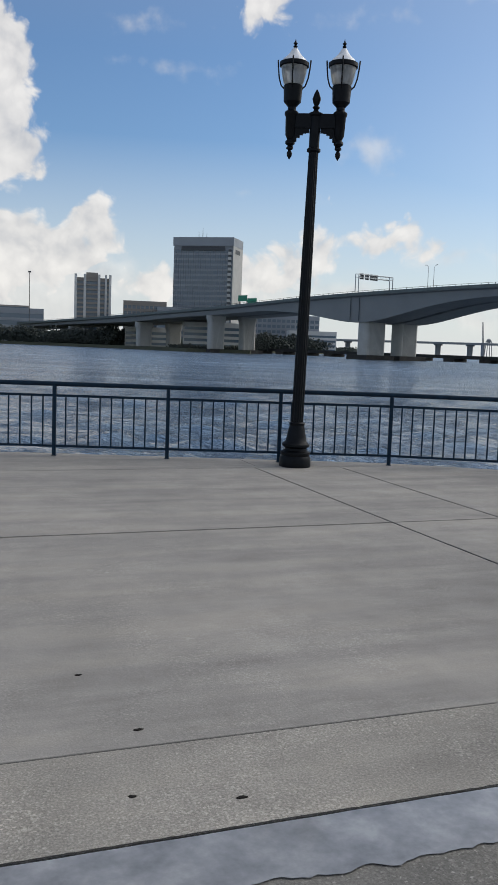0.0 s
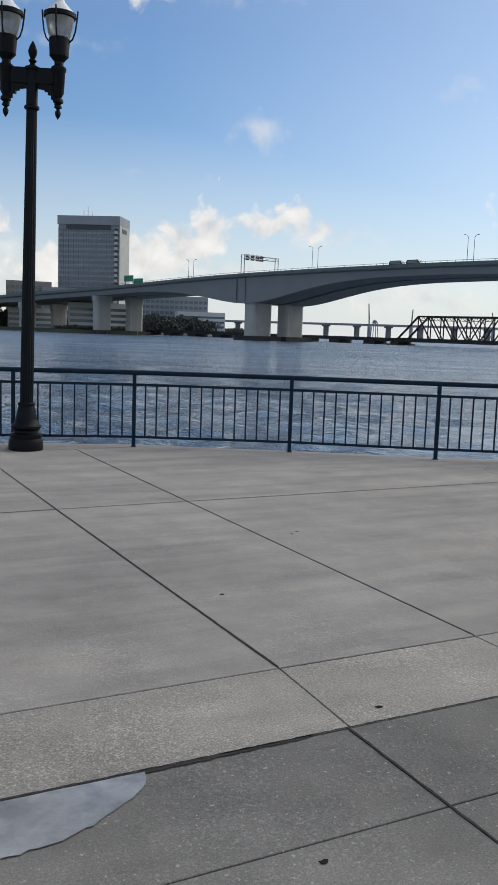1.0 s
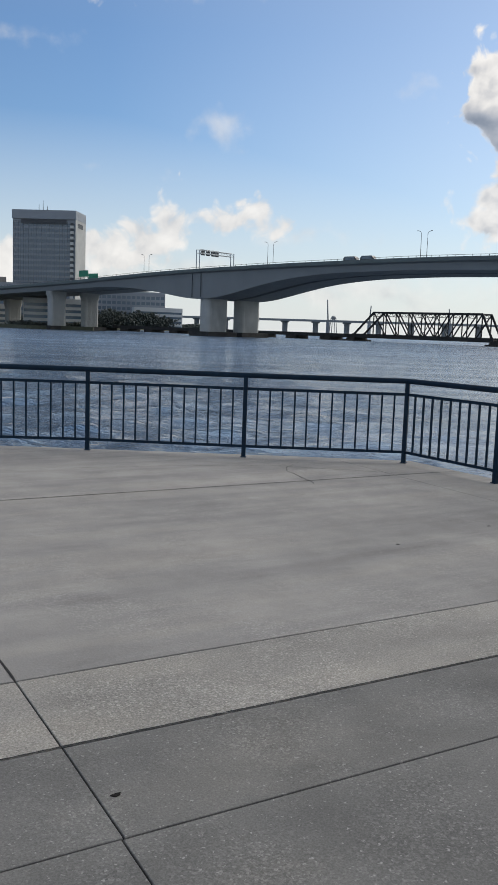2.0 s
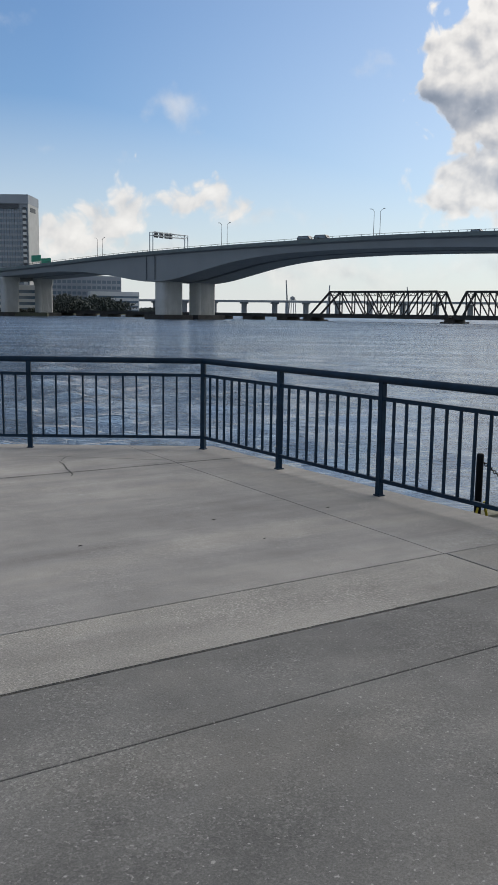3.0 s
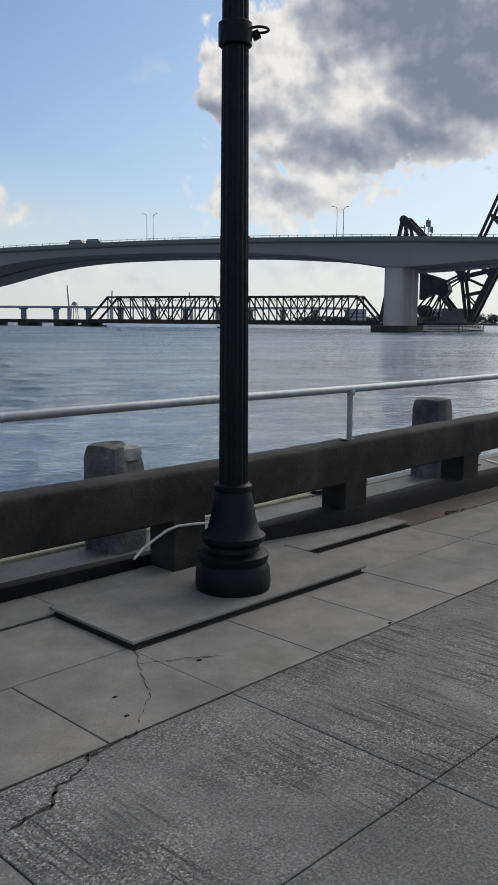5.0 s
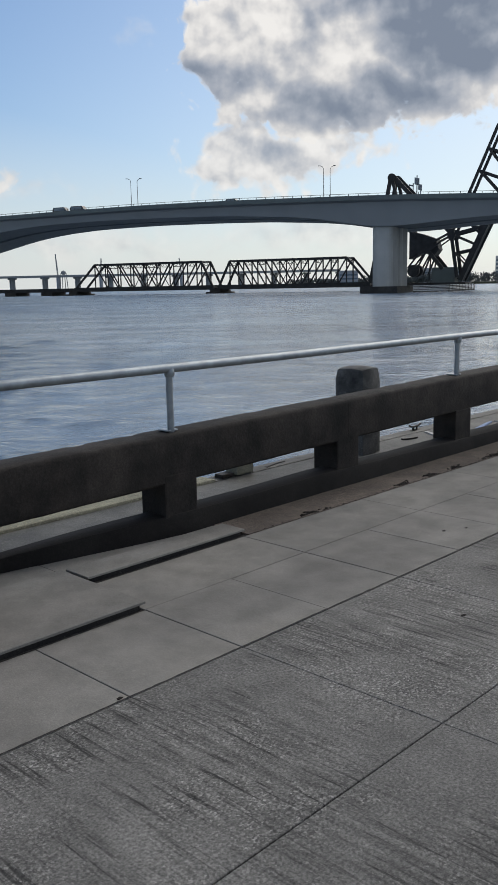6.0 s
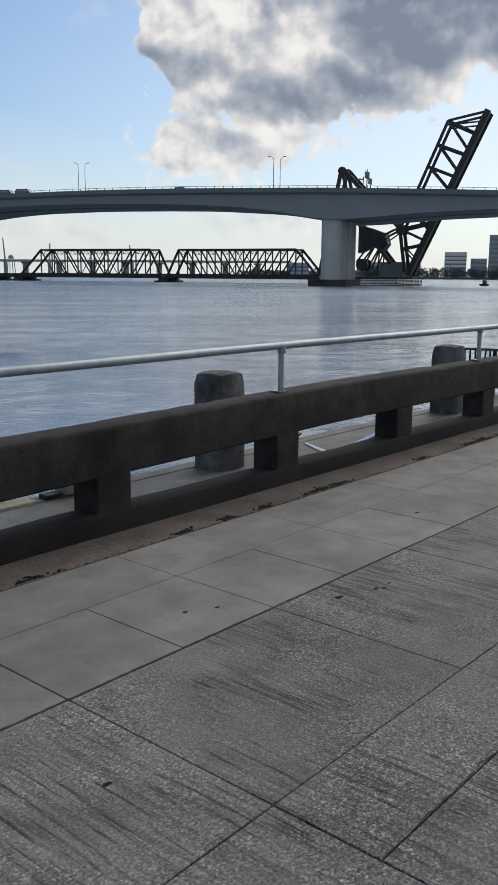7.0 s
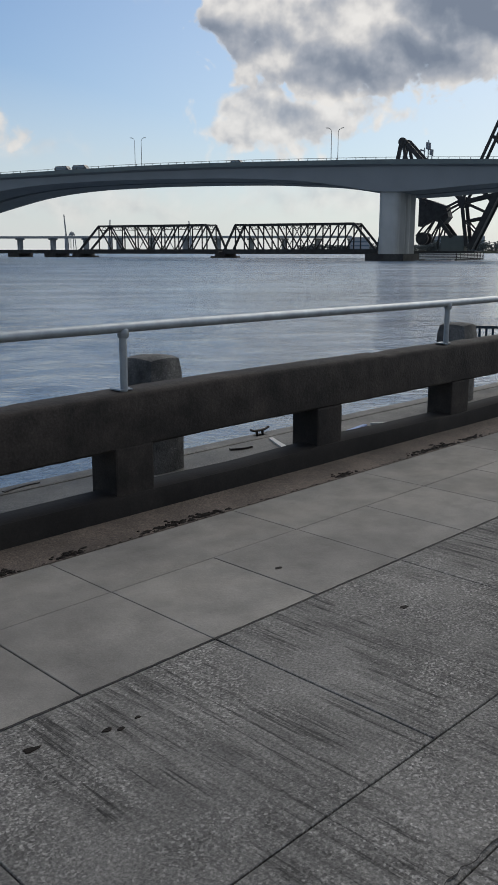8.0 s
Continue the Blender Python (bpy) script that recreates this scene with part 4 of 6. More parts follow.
solid("mooring_rope", bm, "dull_rope", "thin yellow rope lying on the apron", "rope", smooth=True)


def build_driftwood():
    """Washed-up planks and sticks, and a mooring block, on the wet apron."""
    for x, y, length, turn, wide, mat, label in ((26.6, 7.3, 1.3, 62, 0.09, "rope", "pale weathered plank lying on the wet apron"), (27.4, 7.1, 0.9, 20, 0.06, "rope", "pale weathered plank lying on the wet apron"),
                                                 (28.0, 7.4, 1.1, 12, 0.1, "blue_plank", "faded blue painted board lying on the apron"), (29.2, 7.2, 1.2, -35, 0.05, "rope", "pale thin stick lying on the wet apron"),
                                                 (23.6, 6.3, 0.5, 10, 0.03, "rope", "pale thin stick lying on the wet apron"), (20.6, 6.9, 0.6, 5, 0.07, "rope", "pale weathered plank lying on the wet apron"),
                                                 (30.4, 7.0, 1.4, 28, 0.06, "rope", "pale thin stick lying on the wet apron"), (26.2, 7.75, 0.35, -15, 0.05, "chain", "dark broken stick lying on the apron"), (23.2, 8.1, 0.45, 8, 0.05, "chain", "dark broken stick lying on the apron")):
        d = Vector((math.cos(radians(turn)), math.sin(radians(turn)), 0)) * length / 2
        o = Vector((x, y, -0.9))
        bm = bmesh.new()
        rings = []
        for k in range(6):
            q = k / 5
            c = o + d * (2 * q - 1) + Vector((0.02 * math.sin(5 * q + x), 0.02 * math.cos(4 * q + x), 0))
            side = Vector((-d.y, d.x, 0)).normalized() * wide / 2 * (0.8 + 0.3 * math.sin(3 * q + y))
            rings.append([c - side, c + side, c + side + Vector((0, 0, 0.022)), c - side + Vector((0, 0, 0.026))])
        quad_faces(bm, rings)
        solid("plank", bm, mat, label, "driftwood", "driftwood on the apron")
    b = root("mooring_block", (22.45, 8.08, -0.88), "pale concrete mooring block with an iron bitt", "mooring block")
    bm = bmesh.new()
    box(bm, 22.28, 22.62, 7.98, 8.2, -0.88, -0.7, 0.02)
    part("block", bm, "edge", b)
    bm = bmesh.new()
    lathe(bm, (22.47, 8.02, -0.71), [(0.05, 0), (0.045, 0.02), (0.045, 0.09), (0.07, 0.1), (0.07, 0.13), (0.02, 0.14)], 12)
    part("bitt", bm, "chain", b, "rusty iron bitt", True)
    bm = bmesh.new()
    box(bm, 22.02, 22.24, 8.0, 8.16, -0.885, -0.83, 0.01)
    part("foot_plate", bm, "chain", b, "dark rusty foot plate")


build_driftwood()


def build_dock_rail():
    r = root("dock_railing", (32.2, 8.1, -0.9), "thin dark steel railing sloping down from the apron", "railing")
    bm = bmesh.new()
    bar(bm, (32.2, 8.1, 0.29), (45.2, 8.1, -0.69), 0.05)
    part("top_rail", bm, "rail", r)
    bm = bmesh.new()
    bar(bm, (32.2, 8.1, -0.55), (45.2, 8.1, -1.5), 0.04)
    part("bottom_rail", bm, "rail", r)
    bm = bmesh.new()
    box(bm, -0.015, 0.015, -0.015, 0.015, -0.55, 0.29)
    slim = mesh_of(bm, "baluster", "rail")
    bm = bmesh.new()
    box(bm, -0.035, 0.035, -0.035, 0.035, -0.9, 0.29)
    post = mesh_of(bm, "post", "rail")
    for k in range(54):
        x = 32.2 + 0.24 * k
        share("post" if k % 8 == 0 else "baluster", post if k % 8 == 0 else slim, r, (x, 8.1, -0.0754 * (x - 32.2)))
    d = root("floating_dock", (72, 22, WATER), "low floating dock with a dark fence on the river", "dock")
    bm = bmesh.new()
    box(bm, 70.5, 96, 15, 23.6, -0.66, -0.24, 0.05)
    part("deck", bm, "footing", d)
    for x, y in ((74, 15.8), (80, 22.9), (88, 22.9), (95, 22.9)):
        bm = bmesh.new()
        rod(bm, (x, y, WATER - 1), (x, y, -0.6), 0.2, 10)
        part("pile", bm, "footing", d)
    bm = bmesh.new()
    bar(bm, (0, 0, -0.24), (0, 0, 0.78), 0.035, 0.035, (1, 0, 0))
    picket = mesh_of(bm, "picket", "steel")
    for k in range(46):
        share("picket", picket, d, (70.7, 15.2 + 0.183 * k, 0))
    for k in range(80):
        share("picket", picket, d, (70.9 + 0.3 * k, 23.4, 0))
    for z in (-0.12, 0.78):
        bm = bmesh.new()
        bar(bm, (70.7, 15.2, z), (70.7, 23.4, z), 0.07)
        bar(bm, (70.7, 23.4, z), (95, 23.4, z), 0.07)
        part("rail", bm, "steel", d)
    for k in range(12):
        bm = bmesh.new()
        bar(bm, (70.7 + 2.2 * k, 23.4, -0.3), (70.7 + 2.2 * k, 23.4, 0.82), 0.09)
        part("post", bm, "steel", d)


build_dock_rail()

# ---- puddle, leaves and stains on the pavement ----
bm = bmesh.new()
reach = lambda x: (0.34 + 0.05 * noise.noise((x * 1.1, 0, 0)) + 0.03 * noise.noise((x * 4.0, 3, 0)) + 0.03 * noise.noise((x * 9.0, 5, 0)) + 0.022 * noise.noise((x * 27.0, 8, 0))) * max(0.0, min(1.0, (4.09 - x) / 0.42)) ** 0.5
xs = [-4 + 0.03 * k for k in range(264)] + [3.92 + 0.01 * k for k in range(18)]
top = [(x, 3.995 + 0.004 * noise.noise((x * 6, 2, 0))) for x in xs]
low = [(x, 3.995 - reach(x)) for x in xs]
pv = [(bm.verts.new((*a, 0.0045)), bm.verts.new((*b, 0.0045))) for a, b in zip(top, low)]
for a, b in zip(pv, pv[1:]):
    if (a[0].co - a[1].co).length > 1e-3:
        bm.faces.new((a[0], a[1], b[1], b[0]))
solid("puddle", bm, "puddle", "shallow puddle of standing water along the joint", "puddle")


def build_litter():
    rng = random.Random(11)
    spots = [(10.17, 2.41, 0.034), (9.93, 6.19, 0.02), (5.32, 4.14, 0.022), (6.51, 3.58, 0.024), (5.52, 3.34, 0.02), (4.44, 3.21, 0.02), (5.36, 6.0, 0.026), (6.68, 7.38, 0.02),
             (16.96, 1.0, 0.022), (19.14, 2.84, 0.018), (17.86, 1.95, 0.02), (19.3, 2.76, 0.016), (19.85, 2.36, 0.035), (20.1, 2.28, 0.022), (21.66, 2.91, 0.024),
             (21.7, 2.15, 0.028), (14.18, 3.77, 0.018), (14.95, 2.93, 0.018), (14.38, 2.88, 0.018), (14.3, 2.69, 0.018), (1.25, 5.62, 0.022), (1.42, 4.9, 0.024), (1.27, 4.33, 0.02), (1.68, 4.21, 0.024), (11.18, 6.42, 0.02), (12.3, 6.34, 0.02),
             (11.23, 5.72, 0.014), (6.76, 7.44, 0.02), (20.14, 2.25, 0.016), (20.23, 2.27, 0.014), (19.66, 1.32, 0.026), (12.72, 2.38, 0.016), (16.1, 2.56, 0.02)]
    for x, y, r in spots:
        r *= 0.72
        bm = bmesh.new()
        n = 10
        ring = [(x + r * (1 + 0.35 * rng.uniform(-1, 1)) * math.cos(k * math.tau / n) * 1.3, y + 0.8 * r * (1 + 0.35 * rng.uniform(-1, 1)) * math.sin(k * math.tau / n)) for k in range(n)]
        quad_faces(bm, [[(a, b, 0.001) for a, b in ring], [(x + (a - x) * 0.75, y + (b - y) * 0.8, 0.003) for a, b in ring]])
        solid("dead_leaf", bm, "leaf_litter", "small dark dead leaf lying on the pavement", "leaf", "dead leaves on the pavement")
    bm = bmesh.new()
    heaps = [(18.9, 0.06), (20.15, 0.05), (20.6, 0.04), (21.0, 0.05), (21.75, 0.11), (22.0, 0.08), (23.4, 0.07), (24.45, 0.12), (24.75, 0.09), (25.2, 0.07), (26.2, 0.14), (26.6, 0.1), (27.5, 0.12), (28.9, 0.2), (30.9, 0.2)]
    for hx, hw in heaps:
        for k in range(int(420 * hw) + 14):
            x, y = hx + rng.gauss(0, hw), 3.832 + abs(rng.gauss(0, 0.02 + 0.12 * hw))
            r = rng.uniform(0.008, 0.026)
            turn = rng.uniform(0, 3)
            ring = [(x + r * rng.uniform(0.5, 1.6) * math.cos(q + turn), y + r * rng.uniform(0.4, 1.0) * math.sin(q + turn)) for q in (0, 1.2, 2.4, 3.6, 4.8)]
            low = 0.003 + 0.002 * rng.random()
            quad_faces(bm, [[(*p, low) for p in ring], [(x + (a - x) * 0.5, y + (b - y) * 0.5, low + 0.003 + 0.006 * rng.random()) for a, b in ring]])
    x = 18.3
    while x < 33:
        x += rng.uniform(0.015, 0.16)
        r = rng.uniform(0.004, 0.011)
        y = 3.828 + rng.gauss(0, 0.006)
        ring = [(x + 2.2 * r * rng.uniform(0.6, 1.3) * math.cos(q), y + r * rng.uniform(0.6, 1.2) * math.sin(q)) for q in (0, 1.2, 2.4, 3.6, 4.8)]
        quad_faces(bm, [[(*p, 0.003) for p in ring], [(x + (a - x) * 0.5, y + (b - y) * 0.5, 0.007) for a, b in ring]])
    solid("leaf_litter", bm, "leaf_litter", "dark leaf litter and grit along the dirt strip", "litter", kind="stuff")


build_litter()


def build_crack(name, pts, wide, label, wander=0.006):
    """A broken, open crack: a dark ragged ribbon let into the surface."""
    rng = random.Random(len(pts))
    bm = bmesh.new()
    path = []
    for (x0, y0), (x1, y1) in zip(pts, pts[1:]):
        n = max(2, int(math.hypot(x1 - x0, y1 - y0) / 0.03))
        path += [(x0 + (x1 - x0) * k / n + rng.gauss(0, wander), y0 + (y1 - y0) * k / n + rng.gauss(0, wander)) for k in range(n)]
    rows = []
    for i, (x, y) in enumerate(path):
        w = wide * (rng.uniform(0.4, 1.3) if wander > 0.003 else rng.uniform(0.8, 1.2))
        rows.append((bm.verts.new((x - w, y - w * 0.6, 0.0035)), bm.verts.new((x + w, y + w * 0.6, 0.0035))))
    for a, b in zip(rows, rows[1:]):
        bm.faces.new((a[0], a[1], b[1], b[0]))
    solid(name, bm, "joint", label, "crack", kind="structure")


build_crack("crack_lamp_slab", [(14.80, 3.27), (14.64, 3.02), (14.52, 2.8), (14.25, 2.56)], 0.0045, "dark ragged crack across the grey concrete slabs")
build_crack("crack_aggregate", [(14.25, 2.56), (13.98, 2.5), (13.8, 2.41), (13.66, 2.32), (13.47, 2.28)], 0.013, "broken dark crack in the brushed aggregate slab", 0.012)
build_crack("crack_branch", [(14.70, 3.10), (14.86, 3.02), (15.02, 2.93), (15.1, 2.86)], 0.003, "short branch of a crack in the concrete")
build_crack("crack_platform", [(11.5, 10.18), (11.15, 9.9), (10.99, 9.63), (10.98, 9.47), (10.91, 9.16), (10.87, 8.88), (10.8, 8.74)], 0.010, "dark ragged crack in the buff platform slab")


build_crack("crack_walk", [(18.3, 1.02), (19.0, 1.03), (19.6, 1.0), (20.3, 1.04), (21.2, 1.01), (22.5, 1.02)], 0.004, "broken dark joint in the brushed aggregate slabs", 0.0035)
build_crack("crack_edge", [(8.6, 10.62), (9.64, 10.44), (10.48, 10.26), (11.1, 10.02), (11.75, 9.5), (12.4, 9.0)], 0.0045, "thin dark seam inside the platform edge", 0.004)
build_crack("open_joint", [(-6, 4.012), (5.06, 4.012), (9, 4.012), (12.13, 4.012), (14.88, 4.012)], 0.008, "wide dark open joint between platform and walkway", 0.0015)
build_crack("open_joint", [(-6, 8.97), (5.0, 8.99), (9, 8.99), (12.9, 8.98)], 0.012, "dark open joint across the buff platform", 0.0015)
build_crack("open_joint", [(6.435, 4.75), (6.355, 8.95), (6.28, 12.9)], 0.0055, "dark open joint along the buff platform", 0.001)
build_crack("open_joint", [(5.105, 4.75), (5.0, 8.95), (4.92, 13.0)], 0.0065, "dark open joint along the buff platform", 0.001)
build_crack("open_joint", [(3.95, 3.995), (4.4, 4.0), (4.9, 4.01)], 0.022, "wide dark gap at the end of the puddle", 0.003)
build_crack("open_joint", [(13.45, 2.537), (20, 2.536), (34, 2.535)], 0.007, "dark joint between smooth and brushed slabs", 0.0015)
build_crack("open_joint", [(13.5, 4.015), (14.2, 4.022), (14.88, 4.03)], 0.017, "wide dark broken joint beside the wall", 0.003)
build_crack("open_joint", [(5.06, 4.0), (5.06, 3.315), (5.06, 0.5)], 0.006, "dark open joint across the grey walkway", 0.001)
build_crack("open_joint", [(14.80, 3.99), (14.79, 3.27), (15.8, 3.268), (16.82, 3.268)], 0.008, "dark open joint round the raised slab", 0.002)


def build_marks():
    rng = random.Random(6)
    for x, y, a, b in ((13.485, 3.31, 0.012, 0.085), (13.40, 3.05, 0.03, 0.02), (13.378, 2.65, 0.04, 0.03), (13.374, 2.26, 0.042, 0.028), (13.47, 3.62, 0.03, 0.015)):
        bm = bmesh.new()
        ring = [(x + a * (1 + 0.3 * rng.uniform(-1, 1)) * math.cos(k * math.tau / 14), y + b * (1 + 0.3 * rng.uniform(-1, 1)) * math.sin(k * math.tau / 14)) for k in range(14)]
        quad_faces(bm, [[(p, q, 0.001) for p, q in ring], [(x + (p - x) * 0.6, y + (q - y) * 0.6, 0.003) for p, q in ring]])
        solid("mortar_spot", bm, "mortar", "pale mortar spot on the grey concrete", "mark", "mortar spots along the joint")


build_marks()

# ---- road bridge ----
BA, BU, BN = Vector((162.1, 326.3, 0)), Vector((0.32607, -0.94534, 0)), Vector((0.94534, 0.32607, 0))


def at_bridge(s, n, z):
    return BA + BU * s + BN * n + Vector((0, 0, z))


S_TOP = [-700, -430, -290, -210, -90, -24, 3, 48, 105, 140, 191, 235, 300, 420]
Z_TOP = [9, 11.5, 15.2, 17.6, 22.0, 25.3, 26.2, 27.2, 27.8, 27.5, 26.3, 24.4, 21.0, 14]
S_BOT = [-700, -400, -260, -178, -140, -105, -60, -40, -24, -8, 0, 12, 30, 42, 55, 70, 95, 120, 140, 165, 178, 186, 195, 215, 240, 300, 420]
Z_BOT = [6.5, 8.6, 12.6, 14.2, 16.2, 17.4, 19.2, 18.4, 16.6, 14.2, 13.6, 14.4, 18.2, 20.6, 22.2, 23.2, 23.6, 23.3, 22.8, 21.2, 19.0, 17.4, 17.5, 18.9, 19.6, 17.0, 10]


def build_bridge():
    b = root("road_bridge", at_bridge(0, 0, WATER), "long grey concrete box-girder road bridge on fluted piers", "bridge")
    ss = np.unique(np.concatenate([np.arange(-700, -180, 20), np.arange(-180, 260, 4), np.arange(260, 421, 20)]))
    smooth_top = lambda s: float(np.mean(np.interp(np.linspace(s - 14, s + 14, 15), S_TOP, Z_TOP)))
    smooth_bot = lambda s: float(np.mean(np.interp(np.linspace(s - 6, s + 6, 13), S_BOT, Z_BOT)))
    for n0, n1 in ((0, 16.3), (18.7, 35)):
        bm = bmesh.new()
        rings = []
        for s in ss:
            zt, zb = smooth_top(s) - 1.1, smooth_bot(s)
            zb = min(zb, zt - 1.6)
            o = 1.5
            rings.append([at_bridge(s, *p) for p in ((n0 - o, zt), (n0 - o, zt - 0.45), (n0, zt - 0.9), (n0 + 0.5, zb), (n1 - 0.5, zb), (n1, zt - 0.9), (n1 + o * 0.6, zt - 0.45), (n1 + o * 0.6, zt))])
        quad_faces(bm, rings)
        part("girder", bm, "bridge", b)
    for n in (-1.6, 36.0):
        bm = bmesh.new()
        rings = []
        for s in ss:
            z = smooth_top(s)
            rings.append([at_bridge(s, n + dn, z + dz) for dn, dz in ((-0.1, -1.5), (0.25, -1.5), (0.25, -0.25), (-0.02, -0.25))])
        quad_faces(bm, rings)
        part("barrier", bm, "barrier", b)
        bm = bmesh.new()
        tube(bm, [at_bridge(s, n, smooth_top(s) + 0.28) for s in ss], 0.06, 5)
        part("top_rail", bm, "steel", b)
    bm = bmesh.new()
    bar(bm, (0, 0, -0.25), (0, 0, 0.3), 0.12, 0.12, (1, 0, 0))
    stub = mesh_of(bm, "rail_post", "steel")
    for k in range(150):
        s = -180 + 2.9 * k
        share("rail_post", stub, b, at_bridge(s, -1.6, smooth_top(s)))

    def column(s, n, ztop, a, w, flare=0.0):
        bm = bmesh.new()
        outline = []
        cut = min(a, w) * 0.3
        corners = ((a - cut, w - cut, 0), (cut, w - cut, 90), (cut, cut, 180), (a - cut, cut, 270))
        for cx, cy, start in corners:
            outline += [(cx + cut * math.cos(radians(start + q)), cy + cut * math.sin(radians(start + q))) for q in (0, 22.5, 45, 67.5, 90)]
            if start == 270:
                for k in range(1, 24):
                    outline.append((a - (0.22 if k % 2 else 0.0), cut + (w - 2 * cut) * k / 24))
        levels = [(WATER - 1, 0), (ztop - 3.5, 0), (ztop - 0.8, flare), (ztop + 1.2, flare)]
        rings = []
        for z, f in levels:
            rings.append([at_bridge(s + p, n + (q - w / 2) * (1 + f) + w / 2, z) for p, q in outline])
        quad_faces(bm, rings)
        col = part("column", bm, "pier", b)
        bm = bmesh.new()
        for z0, z1, g in ((WATER - 1.5, WATER + 1.9, 2.6),):
            quad_faces(bm, [[at_bridge(s + p, n + q, z) for p, q in ((-g, -g), (a + g, -g), (a + g, w + g), (-g, w + g))] for z in (z0, z1)])
        part("footing", bm, "footing", col)

    for s, ztop, a, w, fl in ((0, 13.5, 6, 12, 0), (185.5, 17.4, 6, 12, 0), (-107, 17.0, 4.5, 9, 0.2), (-177, 13.0, 4.5, 9, 0.2), (-260, 10.2, 3, 8, 0.2), (-340, 7.5, 3, 8, 0.2), (300, 16.5, 5, 10, 0)):
        near_shore = s == 185.5
        column(s, 1.5, ztop, a, 9.0 if near_shore else w, fl)
        column(s, 12.4 if near_shore else 22.0, ztop, a, 8.8 if near_shore else w, fl)
    # dark strip for the seam where the cantilever meets the pier table
    for s in (-2.5, 2.5):
        bm = bmesh.new()
        bar(bm, at_bridge(s, -0.12, 14.5), at_bridge(s, -0.12, 25.0), 0.35, 0.12, BN)
        part("downpipe", bm, "signal", b)

    def mast(s, n, turned):
        z = smooth_top(s)
        m = root("bridge_lamp", at_bridge(s, n, z), "tall thin twin lamp mast on the bridge", "street lamp", "lamp masts on the bridge")
        bm = bmesh.new()
        rod(bm, at_bridge(s, n, z - 0.4), at_bridge(s, n, z + 10.0), 0.12, 6, 0.07)
        part("mast", bm, "steel", m)
        bm = bmesh.new()
        tube(bm, [at_bridge(s, n, z + 9.9), at_bridge(s + turned * 0.4, n, z + 10.5), at_bridge(s + turned * 1.2, n, z + 10.8)], 0.07, 5)
        part("arm", bm, "steel", m)
        bm = bmesh.new()
        bar(bm, at_bridge(s + turned * 1.0, n, z + 10.8), at_bridge(s + turned * 1.8, n, z + 10.85), 0.3, 0.18)
        part("lamp_head", bm, "signal", m)

    for s in (-51.5, 24.0, 95.0, 165.5, 234.5):
        mast(s, 16.4, -1)
        if s < 230:
            mast(s + 1.6, 18.0, 1)
    # sign gantry
    g = root("sign_gantry", at_bridge(0, 0, 26), "steel sign gantry with dark panels across the bridge", "gantry")
    for n in (-0.6, 20.0):
        for ds in (-0.9, 0.9):
            bm = bmesh.new()
            rod(bm, at_bridge(1 + ds, n, 25.4), at_bridge(1 + ds, n, 33.6), 0.2, 6)
            part("upright", bm, "galv", g)
    for dz in (0, 1.3):
        for ds in (-0.9, 0.9):
            bm = bmesh.new()
            rod(bm, at_bridge(1 + ds, -0.6, 32.3 + dz), at_bridge(1 + ds, 20.0, 32.3 + dz), 0.14, 6)
            part("truss_chord", bm, "galv", g)
    for k in range(12):
        bm = bmesh.new()
        n0 = -0.6 + k * 20.6 / 12
        rod(bm, at_bridge(1.9, n0, 32.3 + 1.3 * (k % 2)), at_bridge(1.9, n0 + 20.6 / 12, 33.6 - 1.3 * (k % 2)), 0.07, 5)
        part("truss_brace", bm, "galv", g)
    for n in (2.2, 5.2, 8.2, 10.6):
        bm = bmesh.new()
        bar(bm, at_bridge(-0.2, n, 32.9), at_bridge(-0.2, n + 2.2, 32.9), 0.15, 2.4)
        part("sign_panel", bm, "signal", g)
    gs = root("green_road_sign", at_bridge(-70, 30, 22), "green road sign panels above the bridge deck", "sign")
    for s, n, z in ((-88.5, 10, 26.2), (-81.0, 10, 24.6)):
        bm = bmesh.new()
        bar(bm, at_bridge(s - 3.6, n, z), at_bridge(s + 3.6, n, z), 0.2, 3.0)
        part("sign_panel", bm, "sign", gs)
        for q in (-3, 3):
            bm = bmesh.new()
            rod(bm, at_bridge(s + q, n + 0.3, z - 4), at_bridge(s + q, n + 0.3, z + 1), 0.15, 5)
            part("pole", bm, "steel", gs)

    def van(s, n, length, height, label):
        z = smooth_top(s) - 1.1
        v = root("van", at_bridge(s, n, z), label, "vehicle", "vehicles on the bridge")
        bm = bmesh.new()
        prof = [(-length / 2, 0.5), (-length / 2, height * 0.75), (-length / 2 + 0.5, height), (length / 2 - 1.4, height), (length / 2 - 0.5, height * 0.6), (length / 2, height * 0.5), (length / 2, 0.5)]
        quad_faces(bm, [[at_bridge(s + p, n - 1, z + q) for p, q in prof], [at_bridge(s + p, n + 1, z + q) for p, q in prof]])
        part("body", bm, "vehicle", v)
        for p in (-length / 3, length / 3):
            for w in (-1.02, 0.82):
                bm = bmesh.new()
                rod(bm, at_bridge(s + p, n + w, z + 0.4), at_bridge(s + p, n + w + 0.2, z + 0.4), 0.4, 12)
                part("wheel", bm, "steel", v)
        bm = bmesh.new()
        quad_faces(bm, [[at_bridge(s + p, n - 1.03, z + q) for p, q in ((-length / 2 + 0.6, height * 0.58), (length / 2 - 1.2, height * 0.58), (length / 2 - 1.6, height * 0.9), (-length / 2 + 0.6, height * 0.9))],
                        [at_bridge(s + p, n - 1.0, z + q) for p, q in ((-length / 2 + 0.6, height * 0.58), (length / 2 - 1.2, height * 0.58), (length / 2 - 1.6, height * 0.9), (-length / 2 + 0.6, height * 0.9))]])
